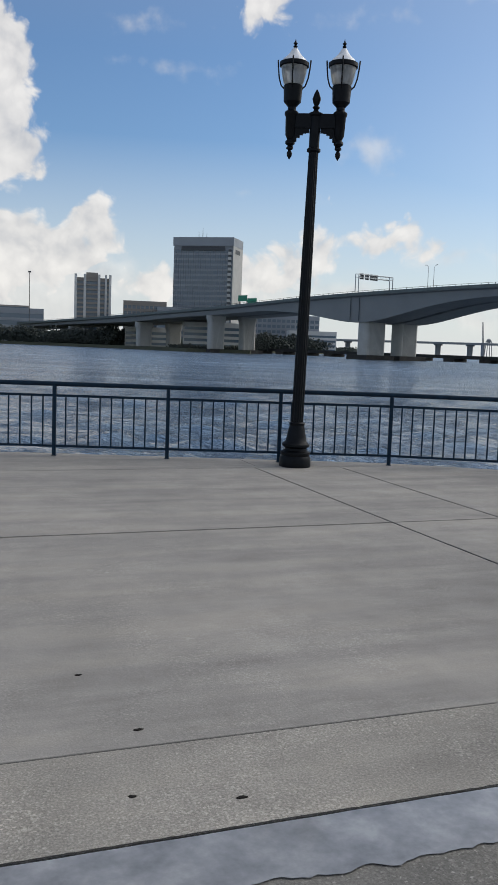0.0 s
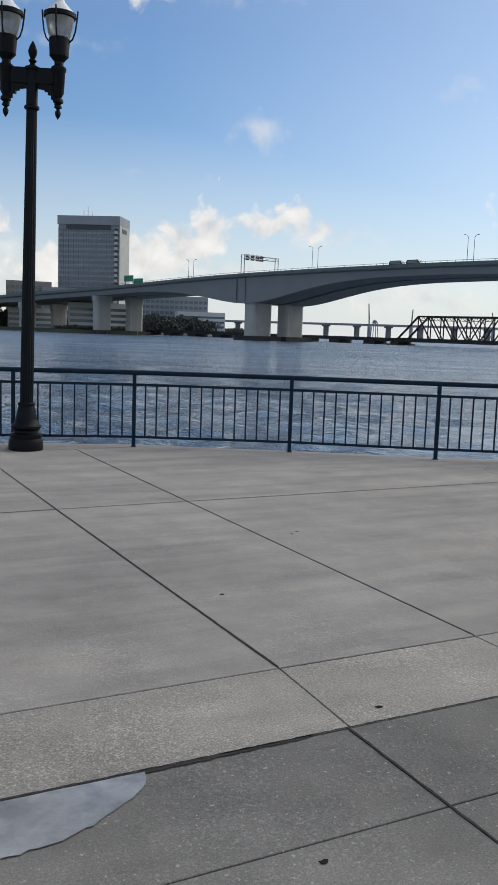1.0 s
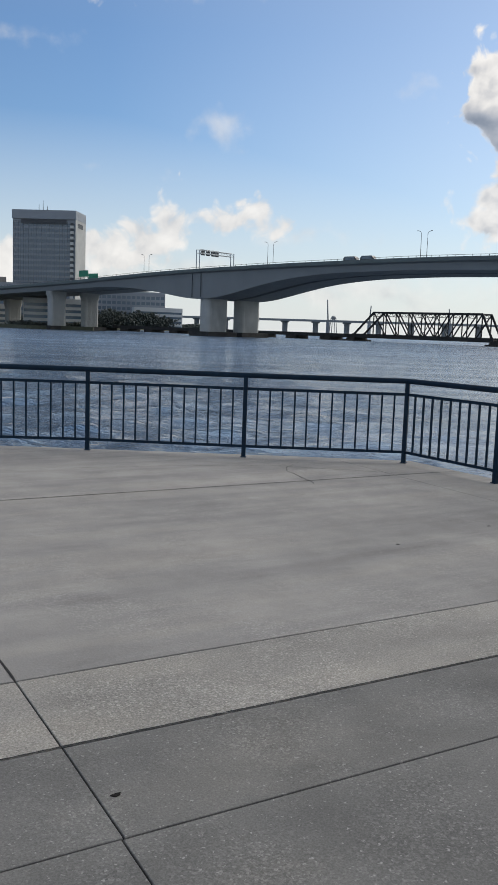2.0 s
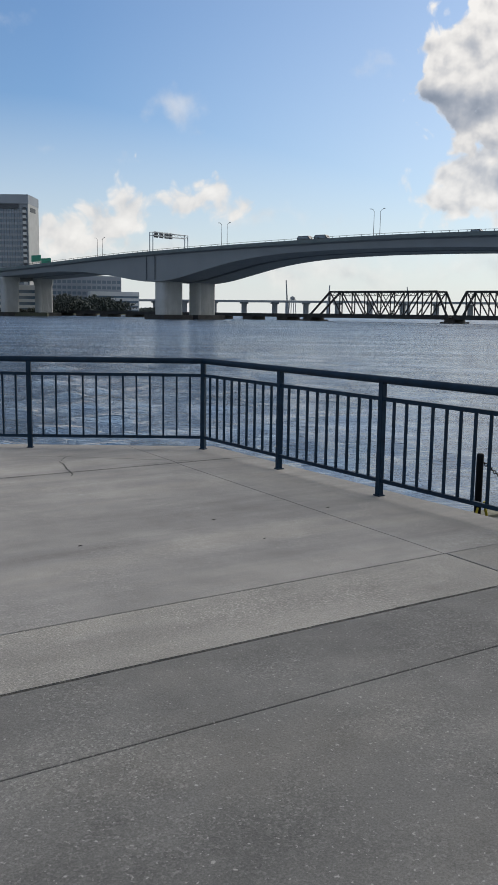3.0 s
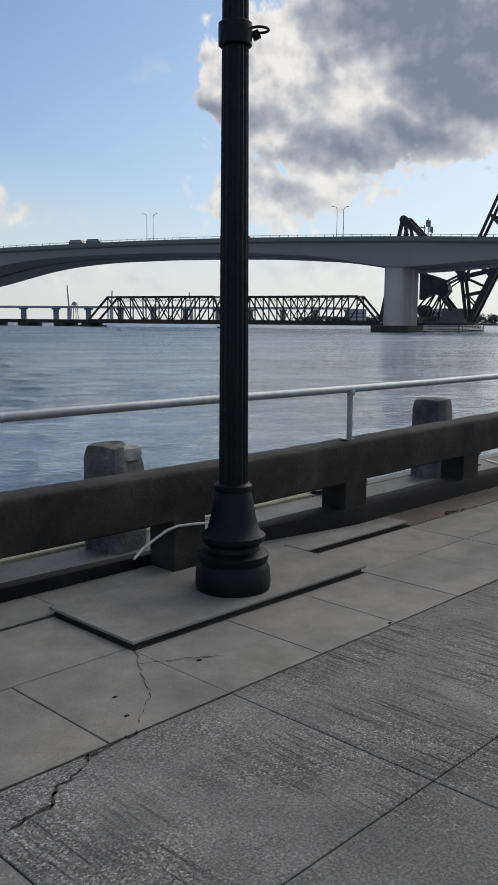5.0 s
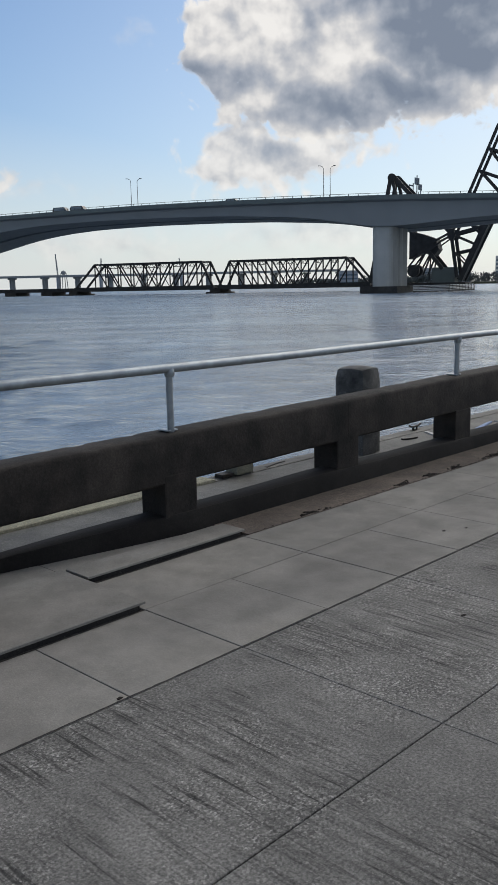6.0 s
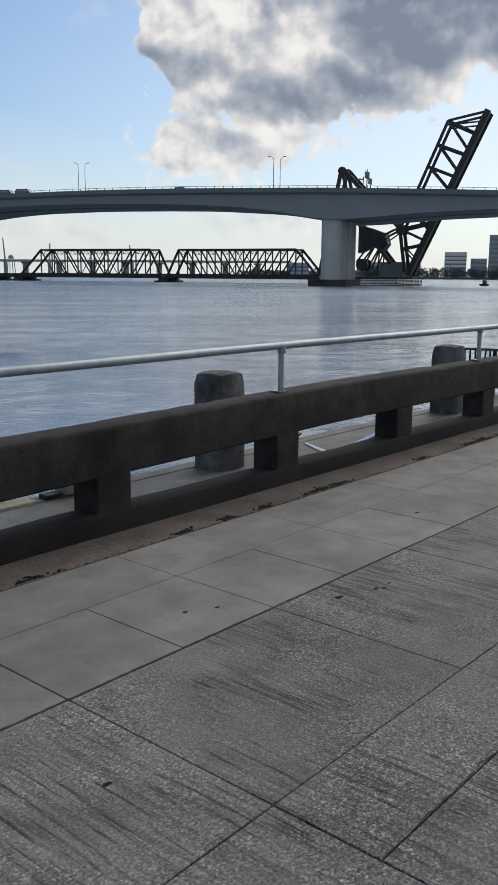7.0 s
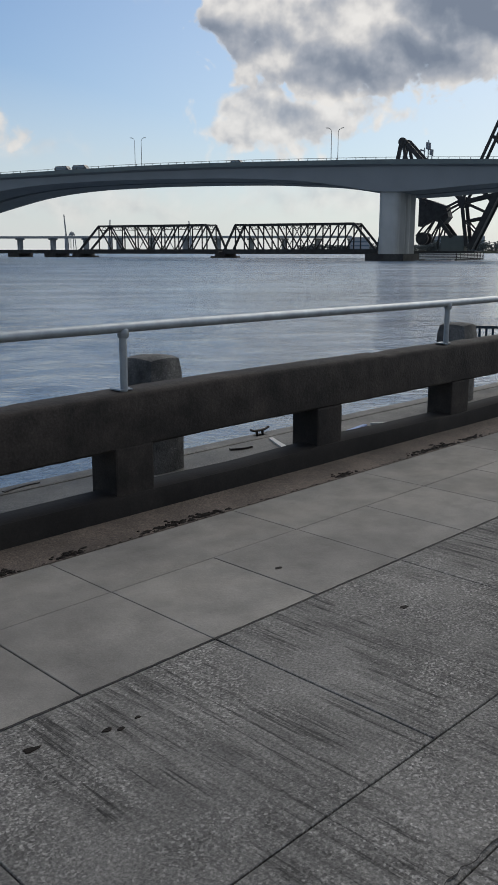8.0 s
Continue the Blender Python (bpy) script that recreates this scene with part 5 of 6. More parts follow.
        part("side_window", bm, "glass_far", v)

    van(74.5, 4, 6.2, 2.7, "dark van driving over the bridge")
    van(81.8, 4, 6.2, 2.7, "dark van driving over the bridge")
    van(140, 4, 4.4, 1.9, "dark low car driving over the bridge")


build_bridge()


# ---- railway bridge: trestle, two through trusses and a raised bascule leaf ----
RN = 70.0


def at_rail(s, n, z):
    return at_bridge(s, RN + n, z)


def build_trestle():
    t = root("rail_trestle", at_rail(-60, 0, WATER), "low dark steel railway trestle on squat piers", "bridge")
    bm = bmesh.new()
    quad_faces(bm, [[at_rail(s, n, z) for n, z in ((0, 0.1), (8, 0.1), (8, 1.7), (0, 1.7))] for s in (-330, 30)])
    part("deck_girder", bm, "steel", t)
    bm = bmesh.new()
    quad_faces(bm, [[at_rail(p, n, z) for p, n in ((-3, -1), (3, -1), (3, 9), (-3, 9))] for z in (WATER - 1, 0.2)])
    blk = mesh_of(bm, "pier_block", "footing", Vector(at_rail(0, 0, 0)))
    for k in range(15):
        share("pier_block", blk, t, at_rail(15.5 - 20.5 * k, 0, 0))


build_trestle()


def build_truss(s0, s1, t0, t1, zt, label):
    t = root("truss_span", at_rail(s0, 0, 0.4), label, "bridge", "railway truss spans")
    zb = 1.2
    panels = 9
    xs = [t0 + (t1 - t0) * k / (panels - 1) for k in range(panels)]
    for n in (0.0, 8.0):
        def member(name, a, b, w, h=None):
            bm = bmesh.new()
            bar(bm, at_rail(a[0], n, a[1]), at_rail(b[0], n, b[1]), w, h)
            part(name, bm, "steel", t)
        member("bottom_chord", (s0, zb - 0.2), (s1, zb - 0.2), 0.7, 1.8)
        member("top_chord", (t0, zt), (t1, zt), 0.6, 0.75)
        member("end_post", (s0 + 0.5, zb), (t0, zt), 0.6, 0.8)
        member("end_post", (s1 - 0.5, zb), (t1, zt), 0.6, 0.8)
        for k, x in enumerate(xs):
            member("upright", (x, zb), (x, zt), 0.35, 0.42)
        mid = panels // 2
        for k in range(panels - 1):
            a, b = xs[k], xs[k + 1]
            if k < mid:
                member("diagonal", (a, zt), (b, zb), 0.35, 0.5)
            else:
                member("diagonal", (b, zt), (a, zb), 0.35, 0.5)
            if k in (mid - 1, mid):
                member("counter_diagonal", (b if k < mid else a, zt), (a if k < mid else b, zb), 0.2, 0.28)
    for x in xs:
        bm = bmesh.new()
        bar(bm, at_rail(x, 0, zt), at_rail(x, 8, zt), 0.4, 0.5)
        bar(bm, at_rail(x, 0, zt - 1.6), at_rail(x, 8, zt - 1.6), 0.2, 0.25)
        for k in range(4):
            bar(bm, at_rail(x, 2 * k, zt - 1.6 * (k % 2)), at_rail(x, 2 * k + 2, zt - 1.6 * ((k + 1) % 2)), 0.16)
        part("sway_frame", bm, "steel", t)
    bm = bmesh.new()
    quad_faces(bm, [[at_rail(s, n, z) for n, z in ((0.4, 0.7), (7.6, 0.7), (7.6, 1.4), (0.4, 1.4))] for s in (s0, s1)])
    part("deck", bm, "steel", t)


build_truss(30.2, 98.8, 41.3, 93.4, 11.4, "dark riveted steel railway truss span")
build_truss(100.6, 164.5, 106.2, 155.2, 11.2, "dark riveted steel railway truss span")
for s in (30, 99.7, 165):
    p = root("rail_pier", at_rail(s, 0, WATER), "dark stone railway pier with a wider footing", "pier", "railway piers")
    bm = bmesh.new()
    quad_faces(bm, [[at_rail(s + a * g, 4 + b * (4.5 + g), z) for a, b in ((-1, -1), (1, -1), (1, 1), (-1, 1))] for g, z in ((2.9, WATER - 1), (2.9, WATER + 0.6))])
    part("footing", bm, "footing", p)
    bm = bmesh.new()
    quad_faces(bm, [[at_rail(s + a * g, 4 + b * (4.5 + g * 0.3), z) for a, b in ((-1, -1), (1, -1), (1, 1), (-1, 1))] for g, z in ((2.3, WATER + 0.6), (2.0, 0.4))])
    part("shaft", bm, "footing", p)


def build_bascule():
    b = root("bascule_span", at_rail(192, 0, 0), "raised dark steel bascule railway span with counterweight tower", "bridge")

    def member(name, a, c, w, h=None, sides=(0.0, 8.0)):
        for n in sides:
            bm = bmesh.new()
            bar(bm, at_rail(a[0], n, a[1]), at_rail(c[0], n, c[1]), w, h or w)
            part(name, bm, "steel", b)

    foot, tip = Vector((197.6, 2.0)), Vector((222.7, 57.0))
    on = lambda z: foot + (tip - foot) * ((z - foot.y) / (tip.y - foot.y))
    head, node = Vector((209.6, 54.2)), Vector((194.3, 18.0))
    left = lambda z: node + (head - node) * ((z - node.y) / (head.y - node.y))
    member("floor_girder", foot, tip, 1.0, 2.0)
    bm = bmesh.new()
    quad_faces(bm, [[at_rail(p[0] + q, n, p[1]) for q, n in ((-0.4, 0.6), (0.4, 0.6), (0.4, 7.4), (-0.4, 7.4))] for p in (foot, tip)])
    part("leaf_floor", bm, "steel", b)
    member("upper_chord", node, head, 0.6, 1.0)
    member("tip_strut", head, tip - Vector((0, 0.4)), 0.5, 0.8)
    member("tip_strut", head - Vector((0, 1.4)), on(53.4), 0.35, 0.5)
    for z0, zr, zb in ((54.2, 49.6, 44.0), (46.6, 42.8, 37.0), (39.4, 35.6, 31.0), (32.0, 28.4, 24.0), (25.0, 21.8, 17.5)):
        p = left(z0)
        member("rung", p, on(zr), 0.5, 0.75)
        member("brace", p, on(zb), 0.45, 0.7)
        bm = bmesh.new()
        bar(bm, at_rail(p.x, 0, p.y), at_rail(p.x, 8, p.y), 0.5)
        part("cross_strut", bm, "steel", b)
    # heel of the leaf
    member("heel_strut", node, (196.6, 3.0), 0.7, 1.2)
    member("rung", node, on(20.6), 0.5, 0.9)
    member("brace", node, on(14.0), 0.4, 0.6)
    member("brace", (195.6, 11.4), on(12.8), 0.4, 0.7)
    member("brace", (195.6, 11.4), on(7.0), 0.35, 0.5)
    for n in (0.0, 8.0):
        bm = bmesh.new()
        quad_faces(bm, [[at_rail(node.x + 1.5 * math.cos(q), n + dn, node.y + 2.0 * math.sin(q)) for q in np.linspace(0, math.tau, 9)[:-1]] for dn in (-0.5, 0.5)])
        part("gusset", bm, "steel", b)
    # tower and counterweight frame
    member("tower_leg", (164.5, 1.5), (172.0, 39.0), 0.9, 1.3)
    member("tower_leg", (186.0, 25.5), (172.8, 39.5), 0.9, 1.5)
    member("tower_leg", (175.6, 26.0), (172.4, 39.0), 0.8, 1.1)
    member("tower_brace", (169.6, 27.0), (186.0, 27.0), 0.5, 0.7)
    for n in (0.0, 8.0):
        bm = bmesh.new()
        rod(bm, at_rail(172.4, n - 0.6, 38.9), at_rail(172.4, n + 0.6, 38.9), 1.5, 14)
        part("sheave", bm, "steel", b)
    # lattice sign frame beside the tower head
    for k in range(4):
        bm = bmesh.new()
        bar(bm, at_rail(176.6 + 1.4 * k, 9, 32.5), at_rail(176.6 + 1.4 * k, 9, (37.2, 37.6, 40.2, 36.0)[k]), 0.28)
        part("sign_post", bm, "galv", b)
    for z0, z1, s0, s1 in ((36.6, 39.6, 178.4, 180.2), (34.6, 37.2, 179.8, 181.2), (36.2, 37.2, 176.4, 178.2)):
        bm = bmesh.new()
        quad_faces(bm, [[at_rail(p, n, z) for p, z in ((s0, z0 + 0.5), (s1, z0), (s1, z1 - 0.4), (s0, z1))] for n in (9.2, 9.4)])
        part("sign_panel", bm, "grey", b)
    bm = bmesh.new()
    block = ((179.0, 19.8), (183.0, 18.8), (188.6, 16.8), (189.8, 13.0), (188.0, 10.6), (184.0, 12.0), (179.0, 9.8))
    quad_faces(bm, [[at_rail(s, n, z) for s, z in block] for n in (0.6, 7.4)])
    part("counterweight_block", bm, "steel", b)
    member("link_arm", (188.0, 24.5), node, 0.6, 1.0)
    member("link_arm", (187.6, 15.6), (193.0, 18.2), 0.4, 0.8)
    member("link_arm", (187.4, 13.4), (192.6, 17.0), 0.3, 0.5)
    member("counter_strut", (178.5, 20.5), (181.5, 17.5), 0.7, 1.0)
    for k in range(3):
        member("counter_strut", (178.6 + 2.9 * k, 6.5 - 1.2 * k), (182.6 + 2.4 * k, 11.6), 0.35, 0.6)
    member("counter_strut", (186.5, 12.0), (191.4, 6.0), 0.7, 1.3)
    member("counter_strut", (186.6, 2.0), (187.2, 11.0), 0.3, 0.5)
    for n in (1.0, 7.0):
        bm = bmesh.new()
        rod(bm, at_rail(180.6, n - 0.8, 5.6), at_rail(180.6, n + 0.8, 5.6), 2.2, 18)
        part("gear_quadrant", bm, "steel", b)
    bm = bmesh.new()
    quad_faces(bm, [[at_rail(s, n, z) for s, n in ((166, -2), (200, -2), (200, 10), (166, 10))] for z in (WATER - 1, 1.2)])
    part("pivot_pier", bm, "footing", b)
    bm = bmesh.new()
    quad_faces(bm, [[at_rail(s, n, z) for s, n in ((187.4, 1), (195.6, 1), (195.6, 7), (187.4, 7))] for z in (1.2, 6.6)])
    part("machine_house", bm, "barrier", b)
    f = root("pier_fender", at_bridge(180, -6, WATER), "pale timber fender round the bridge pier", "fender")
    for k in range(5):
        bm = bmesh.new()
        z = WATER + 0.25 + 0.42 * k
        bar(bm, at_bridge(199, -2, z), at_bridge(206, 12, z), 0.3, 0.24)
        bar(bm, at_bridge(206, 12, z), at_bridge(206, 52, z), 0.3, 0.24)
        part("rail", bm, "white" if k > 0 else "footing", f)
    for k in range(9):
        bm = bmesh.new()
        rod(bm, at_bridge(206, 12 + 5 * k, WATER - 1), at_bridge(206, 12 + 5 * k, WATER + 2.3), 0.25, 7)
        part("pile", bm, "footing", f)


build_bascule()


# ---- far highway bridge and cranes ----
def build_highway():
    h = root("highway_bridge", (520, 740, WATER), "pale concrete highway bridge on paired columns far upstream", "bridge")
    a, b = Vector((380, 845, 13.2)), Vector((690, 525.7, 13.9))
    d = (b - a).normalized()
    bm = bmesh.new()
    bar(bm, a, b, 18, 2.0)
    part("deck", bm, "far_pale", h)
    for k in range(15):
        p = a + (b - a) * (k / 14)
        bm = bmesh.new()
        box(bm, p.x - 2.2, p.x + 2.2, p.y - 1.6, p.y + 1.6, WATER - 1, 10.9)
        box(bm, p.x - 4, p.x + 4, p.y - 1.8, p.y + 1.8, 10.9, 12.5)
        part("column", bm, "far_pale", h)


build_highway()


def build_crane(x, y, z0, height, lean):
    c = root("crane", (x, y, z0), "slim lattice crane standing beyond the highway bridge", "crane", "cranes upstream")
    bm = bmesh.new()
    top = Vector((x - lean * 0.62, y + lean * 0.78, z0 + height))
    o = Vector((x, y, z0))
    for s in (-0.7, 0.7):
        bar(bm, o + Vector((s, s * 0.3, 0)), top + Vector((s * 0.3, 0, 0)), 0.6)
    for k in range(10):
        t = k / 10
        bar(bm, o.lerp(top, t) + Vector((-0.6 * (1 - t * 0.6), 0, 0)), o.lerp(top, t + 0.1) + Vector((0.6 * (1 - t * 0.6), 0, 0)), 0.4)
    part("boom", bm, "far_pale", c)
    bm = bmesh.new()
    box(bm, x - 1.3, x + 1.3, y - 1.3, y + 1.3, z0 - 16, z0 + 1)
    part("cab", bm, "grey", c)


build_crane(520, 752, 14, 22, 1.5)
build_crane(551, 722, 14, 17, -1)
build_crane(612, 668, 14, 16, 2)


def build_tank():
    x, y = 524.0, 748.0
    t = root("water_tank", (x, y, WATER), "small grey tank on legs beyond the highway bridge", "water tank")
    bm = bmesh.new()
    lathe(bm, (x, y, 15.5), [(0.8, 0), (2.2, 0.6), (2.4, 2.2), (2.3, 3.0), (1.0, 3.8), (0.2, 4.2)], 14)
    part("tank", bm, "far_pale", t, "", True)
    for k in range(4):
        a = k * math.pi / 2 + 0.6
        bm = bmesh.new()
        rod(bm, (x + 4.4 * math.cos(a), y + 4.4 * math.sin(a), WATER - 1), (x + 2.8 * math.cos(a), y + 2.8 * math.sin(a), 17.0), 0.4, 6)
        part("leg", bm, "far_pale", t)


build_tank()


# ---- banks, buildings and woods ----
def build_banks():
    bm = bmesh.new()
    prism(bm, [(-2500, 680), (-200, 640), (30, 590), (70, 548), (96, 488), (118, 425), (150, 420), (170, 470), (215, 560), (330, 700), (500, 1200), (500, 3000), (-2500, 3000)], WATER - 2, 0.35)
    solid("south_bank", bm, "land", "low built-up river bank across the water", "river bank", kind="structure")
    bm = bmesh.new()
    prism(bm, [(600, 640), (628, 520), (700, 470), (790, 380), (860, 250), (900, -400), (2600, -400), (3000, 1500), (1400, 1700)], WATER - 2, 0.4)
    solid("west_bank", bm, "land", "low wooded river bank far upstream", "river bank", kind="structure")


build_banks()


def build_block(name, label, p0, p1, depth, z0, z1, storeys, bays, wall, piers=True, band=0.55, inset=0.35, category="building", pier_w=0.35):
    """A block with a front from p0 to p1, with a glass strip for each storey and piers between its windows."""
    a, b = Vector((*p0, 0)), Vector((*p1, 0))
    d = (b - a).normalized()
    back = Vector((-d.y, d.x, 0))
    if back.dot(a) < 0:
        back = -back
    wlen = (b - a).length
    B = root(name, (*p0, z0), label, category)
    pt = lambda u, v, z: a + d * u + back * v + Vector((0, 0, z))
    bm = bmesh.new()
    quad_faces(bm, [[pt(u, v, z) for u, v in ((0, inset), (wlen, inset), (wlen, depth), (0, depth))] for z in (z0, z1)])
    part("wall", bm, wall, B)
    fh = (z1 - z0) / (storeys + 0.6)
    for k in range(storeys):
        z = z0 + fh * (k + 0.25)
        bm = bmesh.new()
        quad_faces(bm, [[pt(u, v, zz) for u, v in ((0.5, inset - 0.12), (wlen - 0.5, inset - 0.12), (wlen - 0.5, inset + 0.05), (0.5, inset + 0.05))] for zz in (z, z + fh * band)])
        part("window_strip", bm, "glass_far", B)
        bm = bmesh.new()
        quad_faces(bm, [[pt(wlen + q, v, zz) for q, v in ((-0.05, 1.5), (0.1, 1.5), (0.1, depth - 1.5), (-0.05, depth - 1.5))] for zz in (z, z + fh * band)])
        if not piers:
            part("window_strip", bm, "glass_far", B)
        else:
            bm.free()
        bm = bmesh.new()
        quad_faces(bm, [[pt(u, v, zz) for u, v in ((0, 0), (wlen, 0), (wlen, inset), (0, inset))] for zz in (z + fh * band, z + fh * 1.0)])
        part("spandrel", bm, wall, B)
    if bays:
        for k in range(bays + 1):
            u = wlen * k / bays
            bm = bmesh.new()
            w = pier_w
            u0, u1 = max(0, u - w), min(wlen, u + w)
            quad_faces(bm, [[pt(x, v, zz) for x, v in ((u0, -0.25), (u1, -0.25), (u1, inset + 0.02), (u0, inset + 0.02))] for zz in (z0, z1 - fh * 0.3)])
            part("pier", bm, wall, B)
    return B, pt, wlen, fh


def build_town():
    B, pt, w, fh = build_block("office_tower", "tall grey office tower with banded glass and plain end wall", (160.3, 620.8), (197.2, 596.0), 25, 0.3, 73.5, 19, 24, "grey", pier_w=0.045, band=0.62)
    bm = bmesh.new()
    quad_faces(bm, [[pt(u, v, z) for u, v in ((-0.6, -0.6), (w + 0.6, -0.6), (w + 0.6, 25.4), (-0.6, 25.4))] for z in (73.5, 79.6)])
    crown = part("crown", bm, "grey", B)
    bm = bmesh.new()
    quad_faces(bm, [[pt(u, v, z) for u, v in ((6, -0.75), (w - 6, -0.75), (w - 6, -0.5), (6, -0.5))] for z in (70.2, 73.2)])
    part("louvre_strip", bm, "signal", crown)
    bm = bmesh.new()
    quad_faces(bm, [[pt(u, v, z) for u, v in ((w + 0.05, -0.4), (w + 0.5, -0.4), (w + 0.5, 25.2), (w + 0.05, 25.2))] for z in (0.3, 79.4)])
    part("end_wall", bm, "pier", B, "pale plain end wall")
    for k in range(17):
        bm = bmesh.new()
        z = 4 + fh * (k + 1)
        quad_faces(bm, [[pt(u, v, zz) for u, v in ((w - 3.4, -0.8), (w - 1.0, -0.8), (w - 1.0, -0.2), (w - 3.4, -0.2))] for zz in (z, z + 1.9)])
        part("balcony", bm, "white", B)
        bm = bmesh.new()
        quad_faces(bm, [[pt(u, v, zz) for u, v in ((w - 3.2, -0.6), (w - 1.2, -0.6), (w - 1.2, -0.2), (w - 3.2, -0.2))] for zz in (z + 1.95, z + fh - 0.1)])
        part("balcony_opening", bm, "signal", B)
    for k, (v0, v1, z0, z1) in enumerate(((6, 16, 73.5, 77.5), (5, 17, 68.5, 71.5))):
        bm = bmesh.new()
        quad_faces(bm, [[pt(w + q, v, z) for q, v in ((0.5, v0), (0.7, v0), (0.7, v1), (0.5, v1))] for z in (z0, z1)])
        part("sign_bar", bm, "signal" if k else "grey", B)
    for u, h in ((16, 5), (19, 7.5), (22, 4)):
        bm = bmesh.new()
        rod(bm, pt(u, 8, 79), pt(u, 8, 79.6 + h), 0.25, 5, 0.1)
        part("antenna", bm, "steel", B)

    B, pt, w, fh = build_block("apartment_tower", "pale apartment tower with dark balcony rows and notched roof", (92.4, 644.5), (118.3, 640.3), 20, 0.3, 48.5, 14, 0, "brown", True, 0.6, 1.2)
    for u0, u1, z1 in ((-0.2, 1.6, 51), (6.4, 8.2, 51), (16.6, 18.4, 51), (w - 4.5, w - 3, 51), (w - 1.6, w + 0.2, 51)):
        bm = bmesh.new()
        quad_faces(bm, [[pt(u, v, z) for u, v in ((u0, -0.6), (u1, -0.6), (u1, 6), (u0, 6))] for z in (0.3, z1)])
        part("pier", bm, "white", B)
    bm = bmesh.new()
    quad_faces(bm, [[pt(u, v, z) for u, v in ((8.2, 1), (16.6, 1), (16.6, 12), (8.2, 12))] for z in (48.5, 52.3)])
    part("roof_house", bm, "brown", B)

    build_block("office_block", "mid-height tan office block beside the tower", (122, 612), (152, 606), 25, 0.3, 32.0, 7, 10, "brown")
    build_block("low_office_block", "low grey office block with flat roof", (140, 583), (163, 578), 25, 0.3, 27.5, 6, 0, "grey", False)
    build_block("car_park", "long low concrete parking building with open decks", (-110, 652), (70, 640), 30, 0.3, 24.0, 4, 0, "grey", False, 0.6)
    build_block("roof_storey", "set-back dark roof storey of the parking building", (-110, 656), (60, 645), 20, 23.8, 26.0, 1, 0, "brown", False, 0.5)
    build_block("hotel", "wide grey building with rows of dark windows", (186, 536), (231.5, 516.5), 18, 0.3, 23.5, 6, 16, "grey")
    build_block("terrace_block", "white stepped low building in front of trees", (206, 505), (235, 497), 16, 0.3, 13.5, 4, 0, "white", False, 0.45)
    build_block("shore_block", "white low building with window bands by the bridge", (128, 470), (160, 462), 14, 0.3, 15.0, 4, 0, "white", False, 0.5)
    build_block("bank_block", "grey-white low building under the bridge", (108, 535), (136, 528), 12, 0.3, 12.0, 3, 0, "white", False, 0.5)
    m = root("light_mast", (59.5, 636, 0.3), "tall thin floodlight mast", "mast")
    bm = bmesh.new()
    rod(bm, (59.5, 636, 0.3), (59.5, 636, 49.5), 0.3, 6, 0.18)
    part("mast", bm, "steel", m)
    bm = bmesh.new()
    box(bm, 58.5, 60.5, 635.4, 636.6, 49, 50)
    part("lamp_ring", bm, "signal", m)
    build_block("glass_block", "broad blue-grey glass office block on the far bank", (829.9, 387), (851, 325), 40, 0.4, 41.8, 9, 0, "far_pale", False, 0.45)
    build_block("far_tower", "pale flat-roofed far building on the wooded bank", (811, 425), (821, 406), 30, 0.4, 25.3, 6, 0, "white", False, 0.4)
    build_block("far_block", "low grey far building on the wooded bank", (770, 490), (801, 446), 30, 0.4, 15.0, 3, 0, "grey", False, 0.4)
    build_block("far_store", "low grey far building on the wooded bank", (822, 402), (829, 388), 20, 0.4, 19, 4, 0, "grey", False, 0.4)
    build_block("mill_block", "low grey-green far building behind the railway bridge", (656, 499), (667, 486), 20, 0.4, 13.0, 3, 0, "grey", False, 0.4)
    # small boat and channel mark
    b = root("motor_boat", (288, 130, WATER), "small dark motor boat on the river", "boat")
    bm = bmesh.new()
    quad_faces(bm, [[(288 + x, 130 + y * w, z) for x, y in ((-2.2, -1), (1.4, -1), (2.8, 0), (1.4, 1), (-2.2, 1))] for w, z in ((0.6, WATER - 0.2), (1.0, WATER + 0.7))])
    part("hull", bm, "steel", b)
    bm = bmesh.new()
    box(bm, 287.2, 288.6, 129.5, 130.5, WATER + 0.7, WATER + 1.9, 0.1)
    part("cabin", bm, "signal", b)


build_town()


def build_woods(name, label, strips, seed, mat):
    rng = np.random.default_rng(seed)
    ico = bmesh.new()
    bmesh.ops.create_icosphere(ico, subdivisions=1, radius=1)
    base = np.array([v.co[:] for v in ico.verts])
    tri = np.array([[v.index for v in f.verts] for f in ico.faces])
    ico.free()
    verts, faces, off = [], [], 0
    for (x0, y0), (x1, y1), depth, high, count in strips:
        for _ in range(count):
            t, w = rng.random(), rng.random()
            x, y = x0 + (x1 - x0) * t + rng.normal(0, 1), y0 + (y1 - y0) * t + depth * w
            crown = high * (0.62 + 0.5 * noise.noise((t * 16 + seed, w * 2, 0))) * (0.75 + 0.25 * rng.random())
            for _ in range(14):
                r = rng.uniform(0.3, 0.85)
                c = np.array([x + rng.normal(0, 1.6), y + rng.normal(0, 1.6), 0.3 + crown * rng.random() ** 0.6])
                verts.append(base * r * rng.uniform(0.6, 1.2, 3) * (1 + 0.35 * rng.normal(0, 1, (len(base), 1)).clip(-1, 1)) + c)
                faces.append(tri + off)
                off += len(base)
    me = bpy.data.meshes.new(name)
    me.from_pydata(np.concatenate(verts).tolist(), [], np.concatenate(faces).tolist())
    me.materials.append(M[mat])
    tagged(new(name, me), label, "trees", kind="stuff")


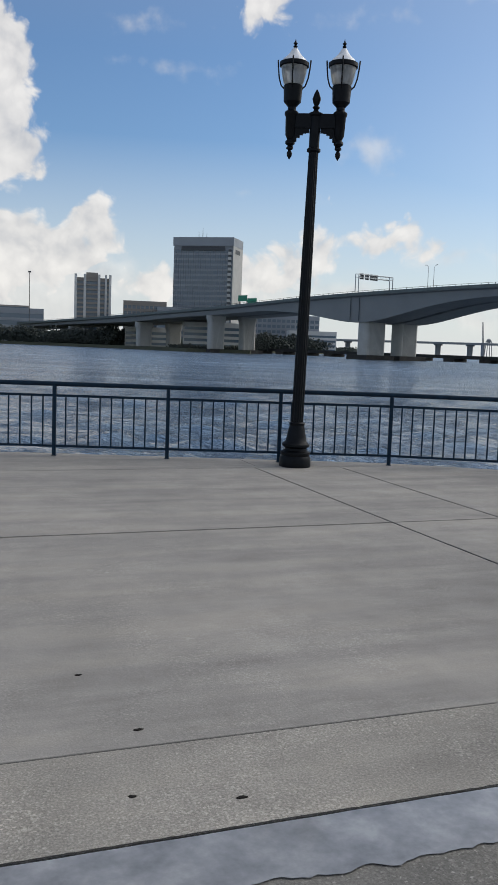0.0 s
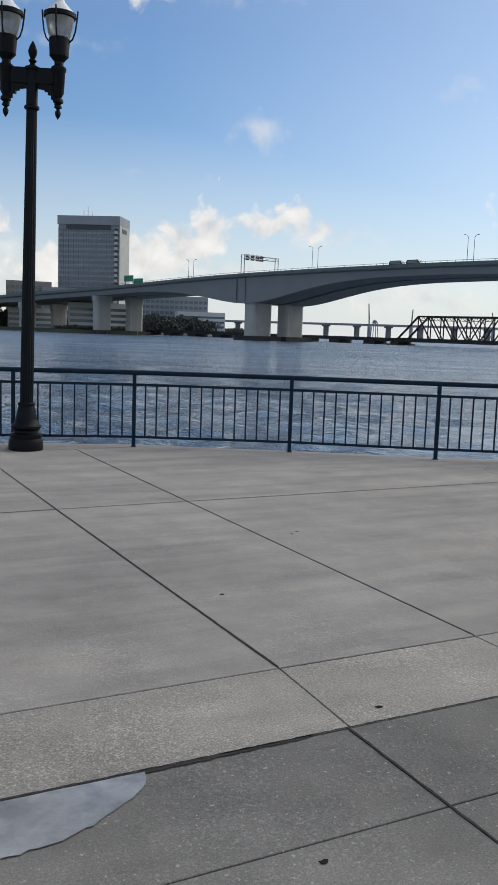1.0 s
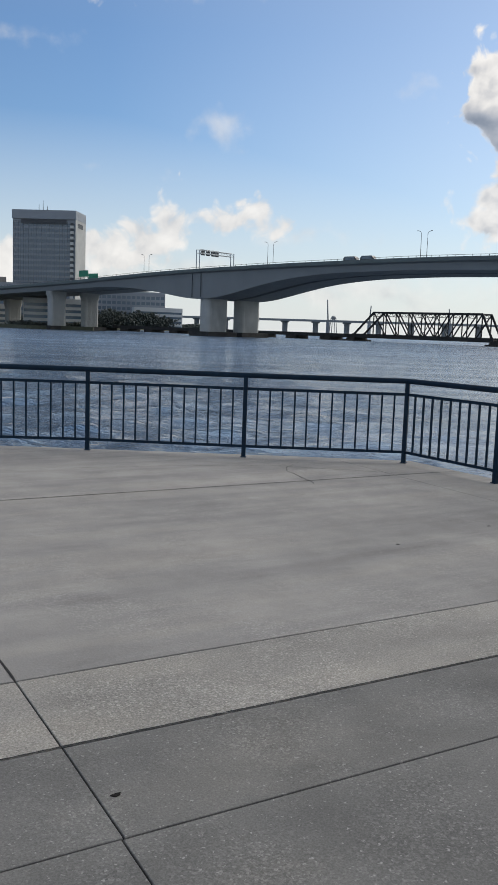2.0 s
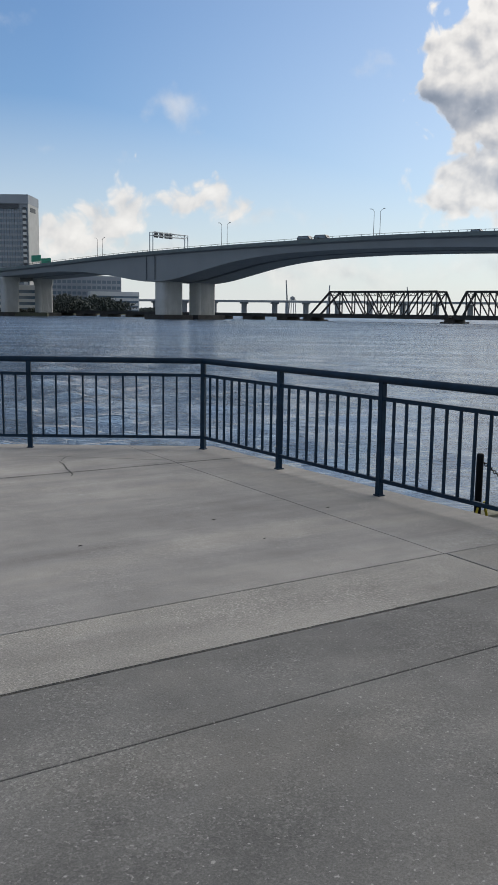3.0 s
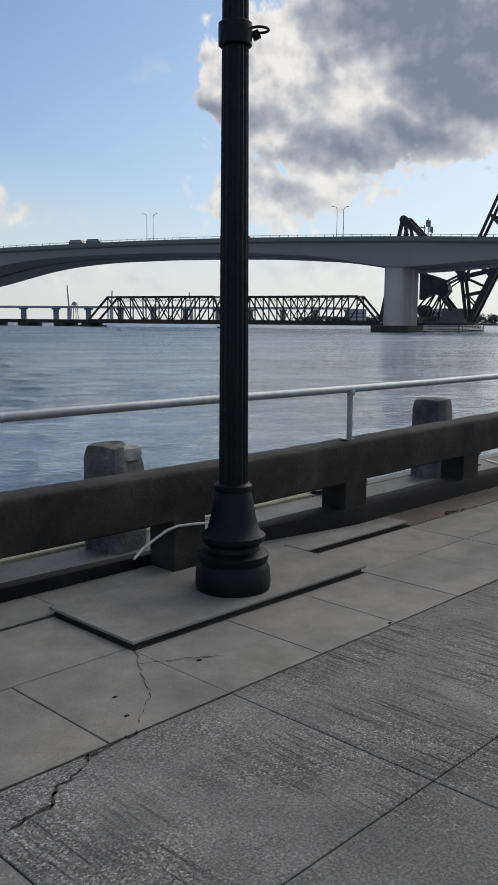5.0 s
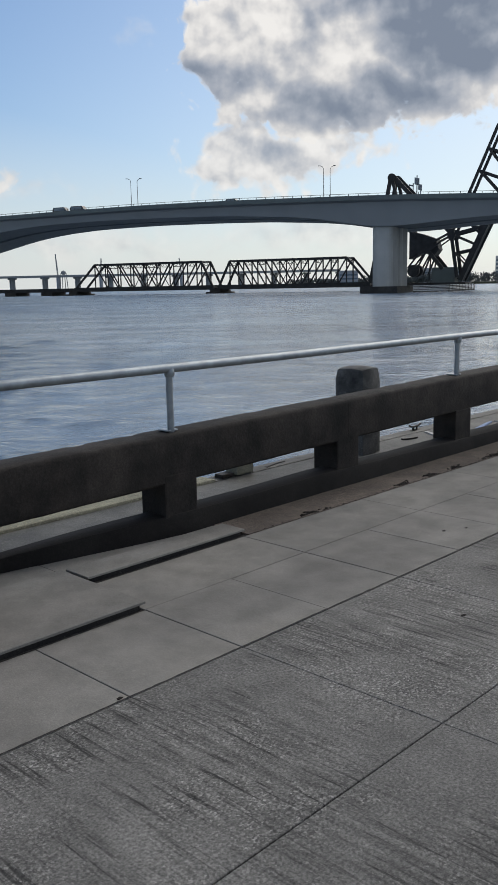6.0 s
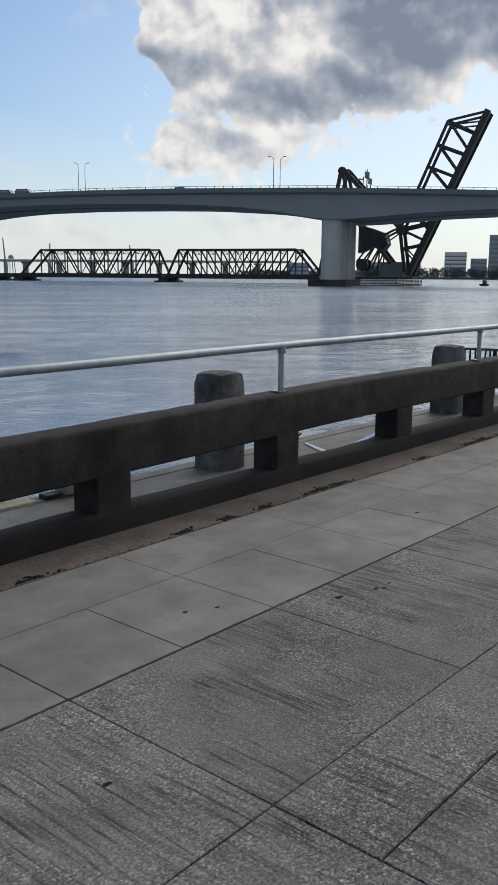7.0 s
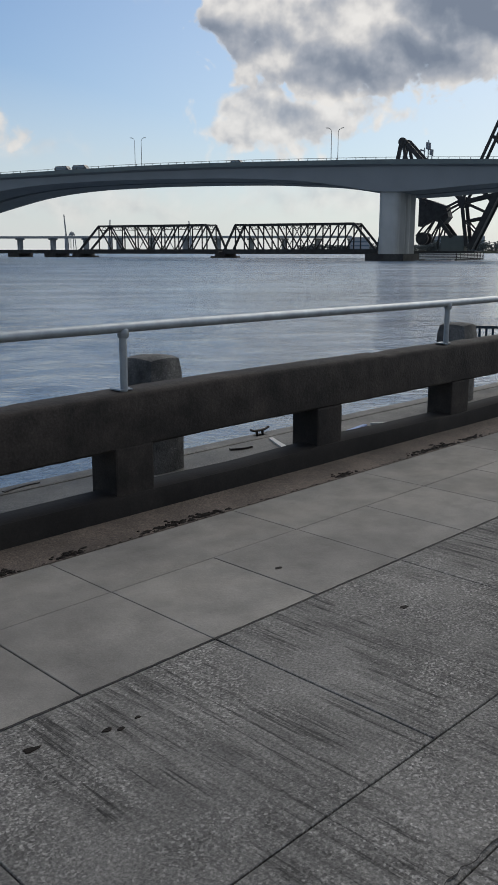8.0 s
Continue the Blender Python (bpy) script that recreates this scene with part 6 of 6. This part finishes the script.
build_woods("bank_trees", "dark trees and shrubs along the built-up bank",
            [((-120, 634), (40, 592), 10, 14, 420), ((40, 592), (98, 528), 12, 13, 420), ((172, 478), (232, 500), 12, 13, 560), ((118, 446), (160, 440), 14, 2.5, 60), ((70, 566), (175, 548), 8, 9.5, 420), ((94, 534), (130, 548), 8, 15, 260), ((232, 520), (330, 640), 30, 6, 120)], 3, "leaf")
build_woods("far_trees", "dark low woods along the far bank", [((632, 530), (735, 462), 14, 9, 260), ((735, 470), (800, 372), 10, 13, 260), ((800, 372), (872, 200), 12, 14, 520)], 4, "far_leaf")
